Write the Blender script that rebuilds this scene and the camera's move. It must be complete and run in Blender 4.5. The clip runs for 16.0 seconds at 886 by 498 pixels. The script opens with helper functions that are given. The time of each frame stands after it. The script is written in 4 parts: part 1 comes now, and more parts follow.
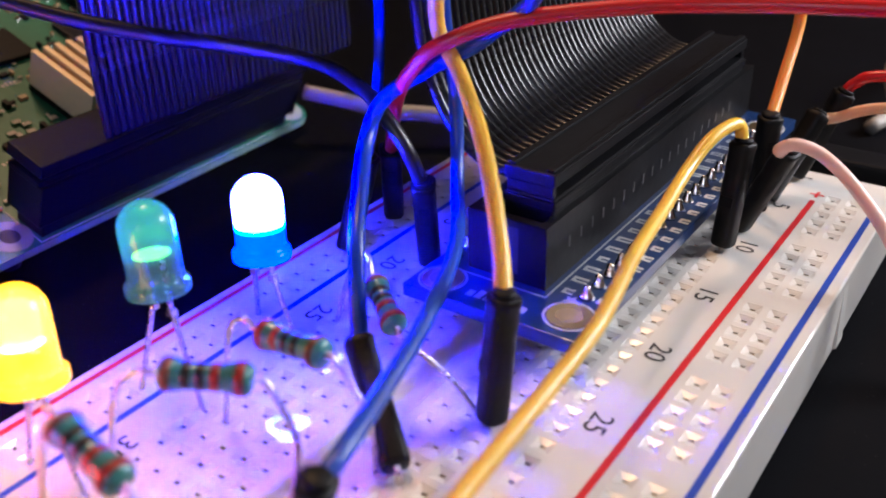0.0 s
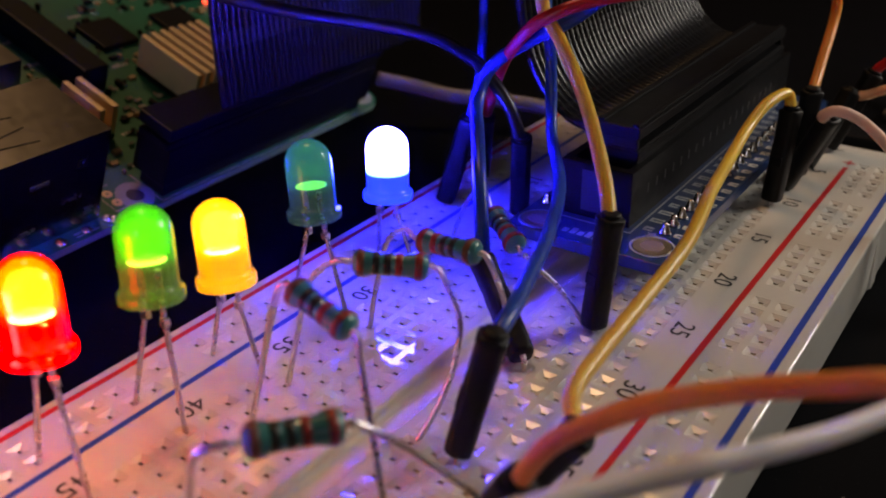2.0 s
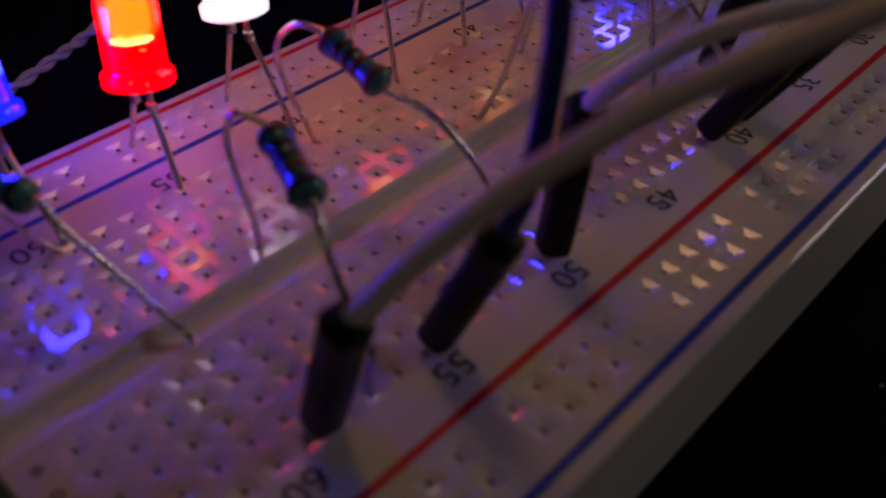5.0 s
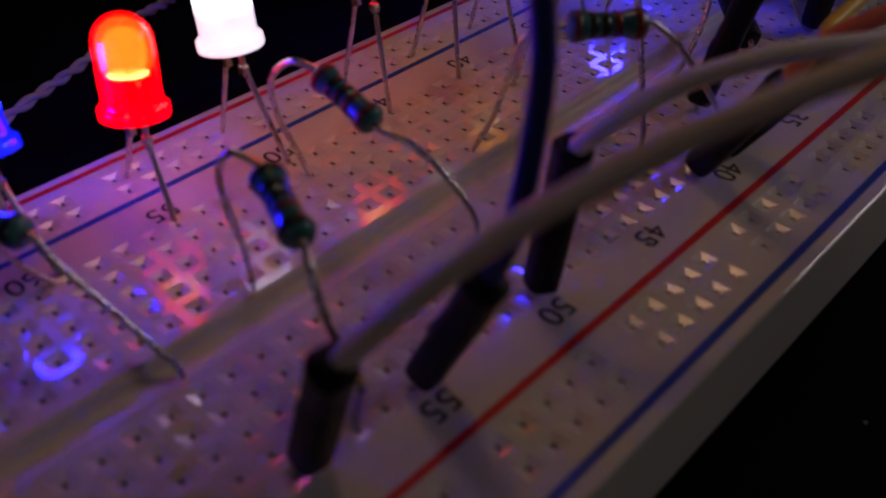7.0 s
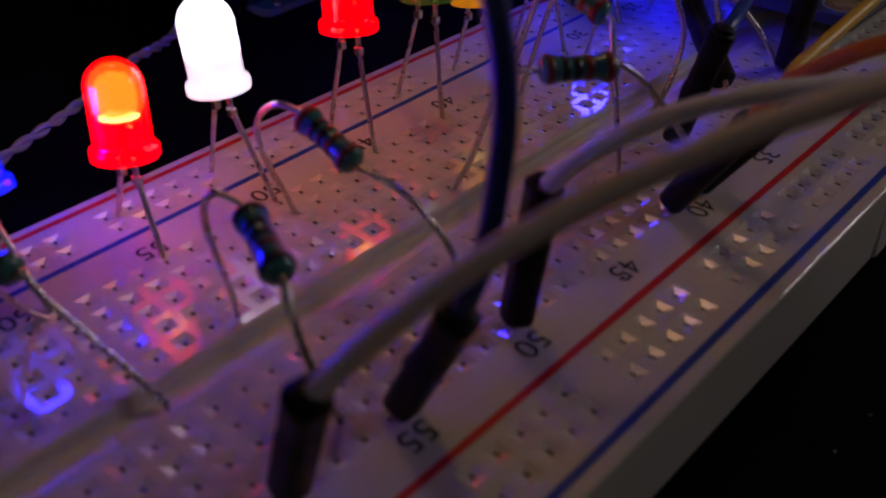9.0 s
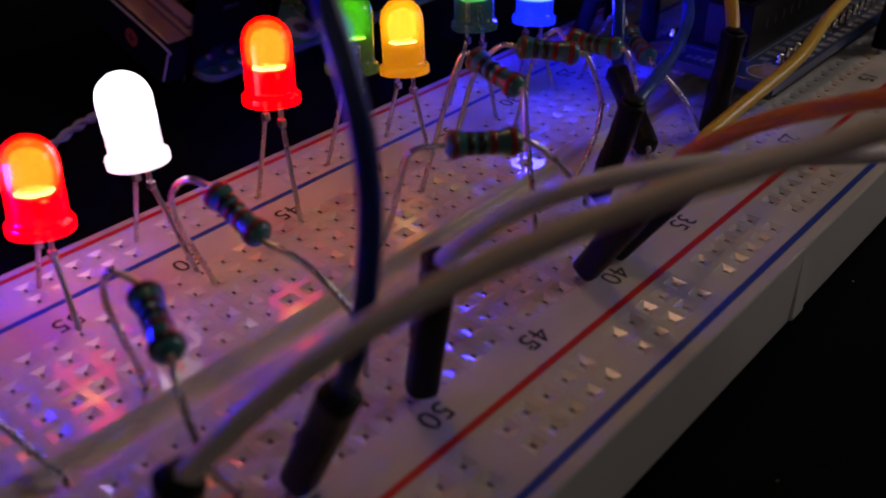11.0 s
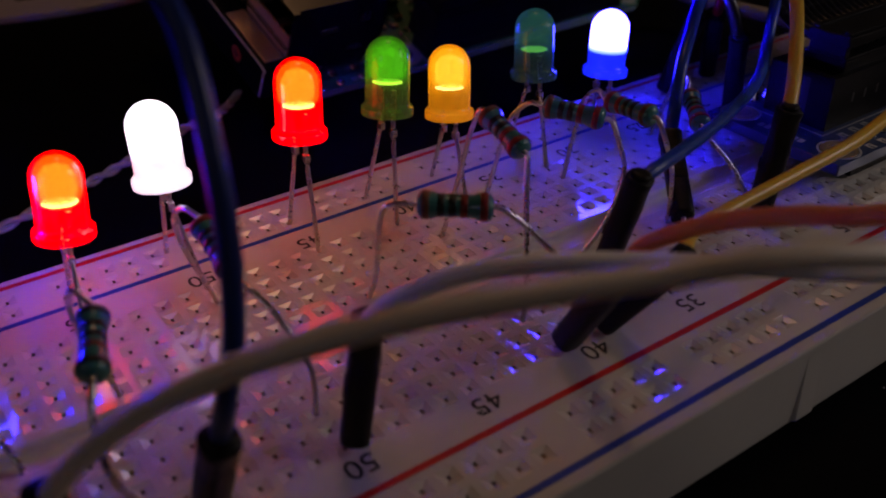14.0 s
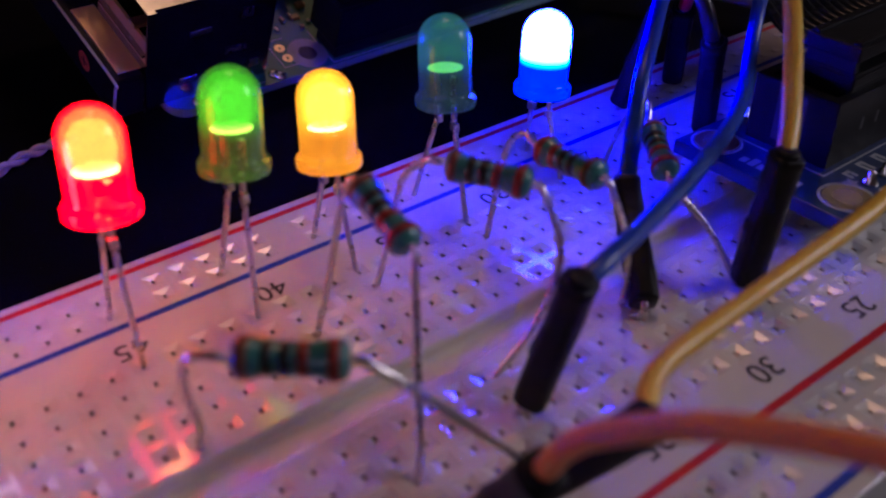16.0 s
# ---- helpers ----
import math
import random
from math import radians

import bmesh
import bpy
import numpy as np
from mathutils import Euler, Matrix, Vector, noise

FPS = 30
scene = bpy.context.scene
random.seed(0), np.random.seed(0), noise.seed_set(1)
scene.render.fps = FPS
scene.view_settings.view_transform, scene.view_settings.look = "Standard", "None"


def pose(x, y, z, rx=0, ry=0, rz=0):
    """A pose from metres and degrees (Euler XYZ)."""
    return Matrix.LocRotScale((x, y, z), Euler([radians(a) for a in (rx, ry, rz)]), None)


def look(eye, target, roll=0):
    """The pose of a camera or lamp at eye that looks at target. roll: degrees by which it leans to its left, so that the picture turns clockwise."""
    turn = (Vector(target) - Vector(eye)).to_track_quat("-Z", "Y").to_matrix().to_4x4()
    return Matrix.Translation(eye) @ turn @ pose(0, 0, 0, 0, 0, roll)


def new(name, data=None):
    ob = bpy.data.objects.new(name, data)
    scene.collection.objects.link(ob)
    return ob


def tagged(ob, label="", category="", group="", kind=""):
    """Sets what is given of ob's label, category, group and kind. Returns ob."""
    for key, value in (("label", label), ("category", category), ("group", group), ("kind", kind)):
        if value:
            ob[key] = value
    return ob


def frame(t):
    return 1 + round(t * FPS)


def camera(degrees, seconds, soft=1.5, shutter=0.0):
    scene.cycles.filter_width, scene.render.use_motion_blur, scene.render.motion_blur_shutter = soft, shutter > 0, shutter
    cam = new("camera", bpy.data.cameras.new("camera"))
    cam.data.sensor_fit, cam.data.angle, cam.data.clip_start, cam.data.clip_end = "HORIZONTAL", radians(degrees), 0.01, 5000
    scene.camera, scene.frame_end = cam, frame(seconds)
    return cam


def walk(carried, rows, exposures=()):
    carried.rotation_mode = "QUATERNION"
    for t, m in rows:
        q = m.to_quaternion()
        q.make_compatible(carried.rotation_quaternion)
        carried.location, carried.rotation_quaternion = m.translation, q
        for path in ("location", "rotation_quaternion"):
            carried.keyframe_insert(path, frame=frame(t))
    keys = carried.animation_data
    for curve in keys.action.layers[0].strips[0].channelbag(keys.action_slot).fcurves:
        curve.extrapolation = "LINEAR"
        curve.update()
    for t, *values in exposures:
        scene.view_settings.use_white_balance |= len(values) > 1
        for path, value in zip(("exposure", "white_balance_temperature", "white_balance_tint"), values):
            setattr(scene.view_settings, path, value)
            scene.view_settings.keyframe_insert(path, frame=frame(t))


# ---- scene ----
# Eye in millimetres, then yaw, pitch and roll in degrees.
cam = camera(51.67, 16.0, soft=1.9)
PATH = [
    (0, 42.81, -20.10, 61.89, 36.07, -28.89, -1.77),
    (0.5, 41.76, -20.54, 61.75, 35.52, -29.41, -1.44),
    (1, 42.85, -24.85, 61.97, 35.41, -28.97, -1.14),
    (1.5, 43.50, -32.85, 62.11, 35.83, -28.38, -1.10),
    (2, 43.59, -42.20, 62.22, 35.73, -27.76, -1.07),
    (2.5, 44.17, -51.43, 62.66, 35.57, -27.48, -1.01),
    (3, 45.43, -60.58, 62.54, 36.19, -27.25, -0.95),
    (3.5, 47.19, -71.83, 63.47, 38.16, -27.47, -0.80),
    (4, 48.21, -80.68, 63.77, 40.82, -28.39, -0.75),
    (4.5, 46.09, -80.67, 59.22, 41.61, -33.50, -0.18),
    (5, 45.13, -68.71, 53.61, 43.67, -39.03, -1.46),
    (7.5, 45.78, -67.97, 55.94, 43.51, -37.80, -0.78),
    (8, 46.34, -68.47, 56.26, 43.53, -37.40, -0.76),
    (10.5, 50.97, -65.66, 58.31, 42.65, -33.39, -1.26),
    (11, 52.57, -63.90, 59.03, 42.24, -32.92, -0.85),
    (11.5, 55.64, -63.24, 59.63, 43.20, -32.45, -0.43),
    (12, 59.15, -65.07, 60.15, 45.69, -31.77, -0.05),
    (12.5, 64.58, -62.72, 60.62, 48.64, -31.23, 0.12),
    (13, 66.45, -61.61, 60.37, 51.64, -30.89, -0.06),
    (13.5, 65.71, -57.50, 61.76, 53.70, -31.42, -0.27),
    (14, 63.87, -49.60, 63.44, 55.52, -32.41, -0.87),
    (14.5, 57.71, -40.07, 60.06, 55.88, -33.63, -0.99),
    (15, 51.59, -33.58, 59.03, 54.90, -34.39, -0.95),
    (15.5, 47.53, -29.21, 58.57, 53.96, -34.61, -1.11),
    (16, 43.86, -26.25, 58.30, 53.08, -34.95, -0.77),
]
EXPOSURES = [(0.0, 2.3, 5900, 23), (0.5, 1.7, 6000, 23), (1.0, 1.5, 6800, 20), (2.0, 0.8, 7100, 18), (3.0, 0.6, 7200, 6), (3.5, 0.35, 7200, 4), (4.0, -0.25, 6700, 7), (4.5, -0.6, 6400, 20), (5.0, -0.95, 7000, 29), (8.0, -1.1, 6700, 32),
             (10.5, -0.75, 6800, 28), (12.0, -0.45, 6700, 27), (13.0, -0.45, 6600, 27), (14.0, -1.0, 7000, 33), (14.5, -0.25, 6900, 28), (15.0, -0.15, 6700, 30), (15.5, -0.05, 6200, 33), (16.0, 0.1, 5850, 42)]
# a phone's lens close up: sharp at the row of lamps, soft in front of it
cam.data.dof.use_dof = True
cam.data.dof.focus_distance = 0.105
cam.data.dof.aperture_fstop = 34
walk(cam, [(t, pose(x / 1000, y / 1000, z / 1000, 90 + pitch, 0, yaw) @ pose(0, 0, 0, 0, 0, roll))
           for t, x, y, z, yaw, pitch, roll in PATH], EXPOSURES)

# ---- world and room light ----
world = bpy.data.worlds.new("room_dark")
world.use_nodes = True
world.node_tree.nodes["Background"].inputs["Color"].default_value = (0.9, 0.8, 0.7, 1)
world.node_tree.nodes["Background"].inputs["Strength"].default_value = 0.01
scene.world = world


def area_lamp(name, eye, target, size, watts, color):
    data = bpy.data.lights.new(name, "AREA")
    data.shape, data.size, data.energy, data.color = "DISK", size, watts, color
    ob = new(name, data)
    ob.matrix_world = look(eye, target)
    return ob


# two unseen lights: a neutral one added at the far end and a warm ceiling lamp beyond the green board
area_lamp("far_end_light", (0.14, 0.22, 0.12), (0.0, 0.06, 0.0), 0.10, 0.165, (0.97, 0.98, 0.90))
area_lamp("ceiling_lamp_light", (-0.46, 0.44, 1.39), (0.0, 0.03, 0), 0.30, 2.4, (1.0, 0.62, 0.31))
# added cool fill light from the camera's side, with no seen source
area_lamp("cool_fill_light", (0.55, -1.35, 0.62), (-0.05, 0.0, 0.0), 0.45, 0.8, (0.80, 0.90, 1.0))

MM = 0.001


# ---- materials ----
def material(name, color, rough=0.5, metal=0.0, vary=0.15, scale=600.0, bump=0.05, alpha=1.0, coat=0.0, speck=0.0, sss=0.0, spec=0.5):
    """Principled with colour variation at two scales, roughness variation and fine relief; scale is in cycles per metre."""
    m = bpy.data.materials.new(name)
    m.use_nodes = True
    nt = m.node_tree
    n, l = nt.nodes, nt.links
    bsdf = n["Principled BSDF"]
    bsdf.inputs["Metallic"].default_value = metal
    bsdf.inputs["Coat Weight"].default_value = coat
    bsdf.inputs["Alpha"].default_value = alpha
    bsdf.inputs["Specular IOR Level"].default_value = spec
    if sss:
        bsdf.inputs["Subsurface Weight"].default_value = sss
        bsdf.inputs["Subsurface Radius"].default_value = (1.0, 0.9, 0.8)
        bsdf.inputs["Subsurface Scale"].default_value = 0.0015
    co = n.new("ShaderNodeTexCoord")
    fine, wide = n.new("ShaderNodeTexNoise"), n.new("ShaderNodeTexNoise")
    fine.inputs["Scale"].default_value, fine.inputs["Detail"].default_value = scale, 4
    wide.inputs["Scale"].default_value, wide.inputs["Detail"].default_value = scale / 9, 2
    for tex in (fine, wide):
        l.new(co.outputs["Object"], tex.inputs["Vector"])
    mean = n.new("ShaderNodeMix")
    mean.data_type = "FLOAT"
    mean.inputs[0].default_value = 0.5
    l.new(fine.outputs["Fac"], mean.inputs[2])
    l.new(wide.outputs["Fac"], mean.inputs[3])
    mix = n.new("ShaderNodeMix")
    mix.data_type = "RGBA"
    mix.inputs[6].default_value = (*[c * (1 - vary) for c in color], 1)
    mix.inputs[7].default_value = (*[min(c * (1 + vary), 1) for c in color], 1)
    l.new(mean.outputs[0], mix.inputs[0])
    out = mix.outputs[2]
    if speck:
        dots = n.new("ShaderNodeTexNoise")
        dots.inputs["Scale"].default_value = scale * 2.3
        l.new(co.outputs["Object"], dots.inputs["Vector"])
        ramp = n.new("ShaderNodeValToRGB")
        ramp.color_ramp.elements[0].position, ramp.color_ramp.elements[1].position = 0.70, 0.76
        l.new(dots.outputs["Fac"], ramp.inputs["Fac"])
        over = n.new("ShaderNodeMix")
        over.data_type = "RGBA"
        l.new(ramp.outputs["Color"], over.inputs[0])
        l.new(out, over.inputs[6])
        over.inputs[7].default_value = (speck, speck, speck, 1)
        out = over.outputs[2]
    l.new(out, bsdf.inputs["Base Color"])
    rr = n.new("ShaderNodeMapRange")
    rr.inputs["To Min"].default_value, rr.inputs["To Max"].default_value = max(rough - min(0.1, rough * 0.3), 0.03), min(rough + min(0.1, rough * 0.3), 1)
    l.new(mean.outputs[0], rr.inputs["Value"])
    l.new(rr.outputs["Result"], bsdf.inputs["Roughness"])
    if bump:
        b = n.new("ShaderNodeBump")
        b.inputs["Strength"].default_value, b.inputs["Distance"].default_value = bump, 0.0002
        l.new(fine.outputs["Fac"], b.inputs["Height"])
        l.new(b.outputs["Normal"], bsdf.inputs["Normal"])
    return m


def glowing(name, color, strength, base=None, alpha=1.0, rough=0.2, upper=None, upper_strength=0.0, split=3.6, blend=0.5):
    """A lit resin: it gives off light, in one colour below the die and another above, under a glossy skin."""
    m = bpy.data.materials.new(name)
    m.use_nodes = True
    n, l = m.node_tree.nodes, m.node_tree.links
    bsdf = n["Principled BSDF"]
    bsdf.inputs["Base Color"].default_value = (*(base or color), 1)
    bsdf.inputs["Roughness"].default_value = rough
    bsdf.inputs["Alpha"].default_value = alpha
    bsdf.inputs["Coat Weight"].default_value = 0.4
    if upper is None:
        bsdf.inputs["Emission Color"].default_value = (*color, 1)
        bsdf.inputs["Emission Strength"].default_value = strength
        return m
    co, sep, rng = n.new("ShaderNodeTexCoord"), n.new("ShaderNodeSeparateXYZ"), n.new("ShaderNodeMapRange")
    rng.inputs["From Min"].default_value, rng.inputs["From Max"].default_value = (split - blend) * MM, (split + blend) * MM
    cloud = n.new("ShaderNodeTexNoise")
    cloud.inputs["Scale"].default_value = 500
    l.new(co.outputs["Object"], cloud.inputs["Vector"])
    mixc, mixs = n.new("ShaderNodeMix"), n.new("ShaderNodeMix")
    mixc.data_type, mixs.data_type = "RGBA", "FLOAT"
    mixc.inputs[6].default_value, mixc.inputs[7].default_value = (*color, 1), (*upper, 1)
    mixs.inputs[2].default_value, mixs.inputs[3].default_value = strength, upper_strength
    l.new(co.outputs["Object"], sep.inputs[0])
    l.new(sep.outputs["Z"], rng.inputs["Value"])
    for mx in (mixc, mixs):
        l.new(rng.outputs["Result"], mx.inputs[0])
    vary = n.new("ShaderNodeMath")
    vary.operation = "MULTIPLY"
    lift = n.new("ShaderNodeMapRange")
    lift.inputs["To Min"].default_value, lift.inputs["To Max"].default_value = 0.75, 1.25
    l.new(cloud.outputs["Fac"], lift.inputs["Value"])
    l.new(mixs.outputs[0], vary.inputs[0])
    l.new(lift.outputs["Result"], vary.inputs[1])
    l.new(mixc.outputs[2], bsdf.inputs["Emission Color"])
    l.new(vary.outputs[0], bsdf.inputs["Emission Strength"])
    return m


desk_mat = material("black_desk", (0.004, 0.004, 0.005), 0.6, vary=0.3, scale=900, bump=0.08, speck=0.03, spec=0.02)
wall_mat = material("wall_paint", (0.45, 0.42, 0.38), 0.8, scale=40)
floor_mat = material("floor_boards", (0.16, 0.10, 0.06), 0.5, scale=30)
abs_white = material("white_abs", (0.72, 0.69, 0.63), 0.06, vary=0.06, scale=260, bump=0.006, sss=0.45, spec=0.75)
abs_satin = material("satin_abs", (0.72, 0.69, 0.63), 0.17, vary=0.06, scale=260, bump=0.02, sss=0.45, spec=0.7)
abs_groove = material("matt_abs", (0.72, 0.68, 0.61), 0.45, vary=0.08, scale=260, bump=0.05, sss=0.45, spec=0.4)
# same white plastic; the shade inside the slots is put into the colour
abs_hole_shade = material("socket_shade", (0.22, 0.20, 0.17), 0.5, vary=0.1)
contact_mat = material("spring_contact", (0.72, 0.60, 0.42), 0.38, 1.0, vary=0.2, scale=900)
red_ink = material("red_ink", (0.62, 0.008, 0.012), 0.5, vary=0.12, scale=1500)
blue_ink = material("blue_ink", (0.003, 0.05, 0.40), 0.5, vary=0.12, scale=1500)
# printing, and the shade of slots and holes drawn as flat black plates
black_ink = material("black_ink", (0.02, 0.02, 0.02), 0.6, vary=0.2, scale=2000)
tape_mat = material("foam_tape", (0.5, 0.48, 0.42), 0.9, scale=800)
tin_mat = material("tinned_lead", (0.66, 0.62, 0.58), 0.28, 1.0, vary=0.15, scale=1500, bump=0.1)
steel_mat = material("usb_steel", (0.42, 0.40, 0.36), 0.2, 1.0, vary=0.12, scale=700, bump=0.05)
solder_mat = material("solder", (0.75, 0.73, 0.70), 0.18, 1.0, vary=0.1, scale=1500, bump=0.1)
gold_mat = material("gold_ring", (0.72, 0.55, 0.30), 0.32, 1.0, vary=0.15, scale=1200)
# bare aluminium; the warm lamp's gold is put into its colour
alu_mat = material("heatsink_aluminium", (0.84, 0.66, 0.42), 0.5, 0.35, vary=0.1, scale=900, bump=0.1)
black_abs = material("black_plastic", (0.006, 0.006, 0.007), 0.42, vary=0.3, scale=900, bump=0.12, spec=0.12)
housing_mat = material("black_housing", (0.005, 0.005, 0.005), 0.5, vary=0.3, scale=1400, bump=0.25, spec=0.22)
ribbon_mat = material("ribbon_pvc", (0.014, 0.014, 0.015), 0.26, vary=0.2, scale=1200, bump=0.06, spec=0.35)
teal_mat = material("resistor_lacquer", (0.04, 0.20, 0.20), 0.3, vary=0.15, scale=1800, bump=0.1, coat=0.5)
green_pcb = material("green_solder_mask", (0.012, 0.15, 0.08), 0.35, vary=0.35, scale=700, bump=0.15, coat=0.2)
green_edge = material("pcb_edge", (0.20, 0.34, 0.22), 0.6, vary=0.2, scale=900)
blue_pcb = material("blue_solder_mask", (0.008, 0.035, 0.13), 0.3, vary=0.25, scale=700, bump=0.1, coat=0.3)
silk_mat = material("white_silkscreen", (0.50, 0.52, 0.53), 0.6, vary=0.1, scale=2000)
ring_mat = material("bare_ring", (0.30, 0.34, 0.30), 0.45, vary=0.2, scale=900)
tan_mat = material("tan_components", (0.40, 0.29, 0.16), 0.4, vary=0.4, scale=900)
# warm lamplight on the ports, put into a golden base colour
gold_lit_mat = material("gold_lit_port", (0.86, 0.56, 0.20), 0.4, 0.3, vary=0.15, scale=900)
white_plastic = material("white_plastic", (0.84, 0.83, 0.86), 0.35, vary=0.06, scale=200)
disc_mat = material("disc_lacquer", (0.62, 0.57, 0.68), 0.4, 0.0, vary=0.12, scale=60)
orange_mat = material("orange_sticker", (0.65, 0.10, 0.03), 0.5, vary=0.2, scale=1500)
grey_mat = material("grey_cable", (0.30, 0.27, 0.23), 0.5, vary=0.15, scale=600)
tick_mat = material("dark_grey_plastic", (0.07, 0.07, 0.072), 0.5, vary=0.4, scale=1500)
beige_cable = material("beige_sheath", (0.24, 0.20, 0.15), 0.5, vary=0.15, scale=600)
cord_mat = material("white_cord", (0.55, 0.53, 0.50), 0.5, vary=0.3, scale=1500)
BANDS = {k: material(k + "_band", c, 0.35, vary=0.15, scale=1500) for k, c in {
    "red": (0.26, 0.02, 0.015), "black": (0.012, 0.012, 0.012), "brown": (0.16, 0.05, 0.025), "orange": (0.6, 0.2, 0.04)}.items()}
WIRES = {k: material(k + "_pvc", c, 0.34, vary=0.08, scale=500, bump=0.08, sss=0.9) for k, c in {
    "yellow": (0.80, 0.50, 0.06), "navy": (0.010, 0.03, 0.17), "blue": (0.01, 0.06, 0.38), "white": (0.84, 0.85, 0.84),
    "beige": (0.76, 0.70, 0.60), "orange": (0.97, 0.35, 0.07), "red": (0.60, 0.02, 0.02), "black": (0.015, 0.014, 0.015),
    "pink": (0.78, 0.55, 0.50), "peach": (0.75, 0.42, 0.25)}.items()}


# ---- mesh helpers (all sizes in millimetres) ----
def mesh_of(name, verts, faces, mat, smooth=False):
    me = bpy.data.meshes.new(name)
    me.from_pydata([Vector(v) * MM for v in verts], [], faces)
    me.materials.append(mat)
    if smooth:
        me.polygons.foreach_set("use_smooth", [True] * len(me.polygons))
    me.update()
    return me


def hold(name, x=0, y=0, z=0, rz=0):
    """A thing's empty at its base."""
    ob = new(name)
    ob.empty_display_size = 0.002
    ob.matrix_world = pose(x * MM, y * MM, z * MM, 0, 0, rz)
    return ob


def part(name, me, parent, label="", m=None):
    ob = new(name, me)
    ob.parent = parent
    if m is not None:
        ob.matrix_basis = m
    if label:
        ob["label"] = label
    return ob


def at(x, y, z, rx=0, ry=0, rz=0):
    return pose(x * MM, y * MM, z * MM, rx, ry, rz)


def box(name, x0, y0, z0, x1, y1, z1, mat, bevel=0.15):
    bm = bmesh.new()
    bmesh.ops.create_cube(bm, size=1)
    for v in bm.verts:
        v.co = Vector(((x0 + x1) / 2 + v.co.x * (x1 - x0), (y0 + y1) / 2 + v.co.y * (y1 - y0), (z0 + z1) / 2 + v.co.z * (z1 - z0))) * MM
    if bevel:
        bmesh.ops.bevel(bm, geom=bm.edges[:], offset=bevel * MM, segments=2, profile=0.6, affect="EDGES")
    me = bpy.data.meshes.new(name)
    bm.to_mesh(me)
    bm.free()
    me.materials.append(mat)
    return me


def joined(name, boxes, mat):
    """Several plain blocks (x0, y0, z0, x1, y1, z1) as one mesh."""
    verts, faces = [], []
    for x0, y0, z0, x1, y1, z1 in boxes:
        b = len(verts)
        verts += [(x, y, z) for z in (z0, z1) for x, y in ((x0, y0), (x1, y0), (x1, y1), (x0, y1))]
        faces += [tuple(b + i for i in q) for q in ((3, 2, 1, 0), (4, 5, 6, 7), (0, 1, 5, 4), (1, 2, 6, 5), (2, 3, 7, 6), (3, 0, 4, 7))]
    return mesh_of(name, verts, faces, mat)


def can(name, x0, y0, z0, x1, y1, z1, mat, open_side, thick):
    """A box with one open side and walls of some thickness, as one mesh. open_side: a unit vector."""
    bm = bmesh.new()
    bmesh.ops.create_cube(bm, size=1)
    for v in bm.verts:
        v.co = Vector(((x0 + x1) / 2 + v.co.x * (x1 - x0), (y0 + y1) / 2 + v.co.y * (y1 - y0), (z0 + z1) / 2 + v.co.z * (z1 - z0))) * MM
    bm.normal_update()
    gone = [f for f in bm.faces if f.normal.dot(Vector(open_side)) > 0.9]
    bmesh.ops.delete(bm, geom=gone, context="FACES_ONLY")
    bmesh.ops.solidify(bm, geom=bm.faces[:], thickness=thick * MM)
    me = bpy.data.meshes.new(name)
    bm.to_mesh(me)
    bm.free()
    me.materials.append(mat)
    return me


def lathe(name, profile, mat, sides=24, smooth=True, hollow=False):
    """Turns (radius, height) pairs round z; hollow closes the profile on itself, as a ring."""
    if hollow:
        profile = [*profile, profile[0]]
    verts, faces = [], []
    for r, z in profile:
        verts += [(r * math.cos(2 * math.pi * k / sides), r * math.sin(2 * math.pi * k / sides), z) for k in range(sides)]
    for i in range(len(profile) - 1):
        for k in range(sides):
            a, b = i * sides + k, i * sides + (k + 1) % sides
            faces.append((a, b, b + sides, a + sides))
    if not hollow:
        faces.append(tuple(range(sides))[::-1])
        faces.append(tuple((len(profile) - 1) * sides + k for k in range(sides)))
    return mesh_of(name, verts, faces, mat, smooth)


def smooth_line(points, steps=6):
    """A Catmull-Rom line through the points."""
    p = [Vector(q) for q in points]
    p = [2 * p[0] - p[1]] + p + [2 * p[-1] - p[-2]]
    out = []
    for i in range(1, len(p) - 2):
        a, b, c, d = p[i - 1:i + 3]
        for s in range(steps):
            t = s / steps
            out.append(0.5 * (2 * b + (c - a) * t + (2 * a - 5 * b + 4 * c - d) * t * t + (3 * b - a - 3 * c + d) * t ** 3))
    return out + [p[-2]]


def tube(name, points, radius, mat, sides=10, steps=6):
    """A round rod swept along a smooth line, with closed ends."""
    line = smooth_line(points, steps) if len(points) > 2 else [Vector(q) for q in points]
    verts, faces = [], []
    side = None
    for i, q in enumerate(line):
        ahead = (line[min(i + 1, len(line) - 1)] - line[max(i - 1, 0)]).normalized()
        if side is None:
            side = ahead.orthogonal().normalized()
        side = (side - ahead * side.dot(ahead)).normalized()
        up = ahead.cross(side)
        verts += [q + radius * (math.cos(2 * math.pi * k / sides) * side + math.sin(2 * math.pi * k / sides) * up) for k in range(sides)]
    for i in range(len(line) - 1):
        for k in range(sides):
            a, b = i * sides + k, i * sides + (k + 1) % sides
            faces.append((a, b, b + sides, a + sides))
    faces += [tuple(range(sides))[::-1], tuple((len(line) - 1) * sides + k for k in range(sides))]
    return mesh_of(name, verts, faces, mat, True)


def along(a, b):
    """The pose at a whose z axis points to b."""
    d = Vector(b) - Vector(a)
    return Matrix.Translation(Vector(a) * MM) @ d.to_track_quat("Z", "Y").to_matrix().to_4x4()


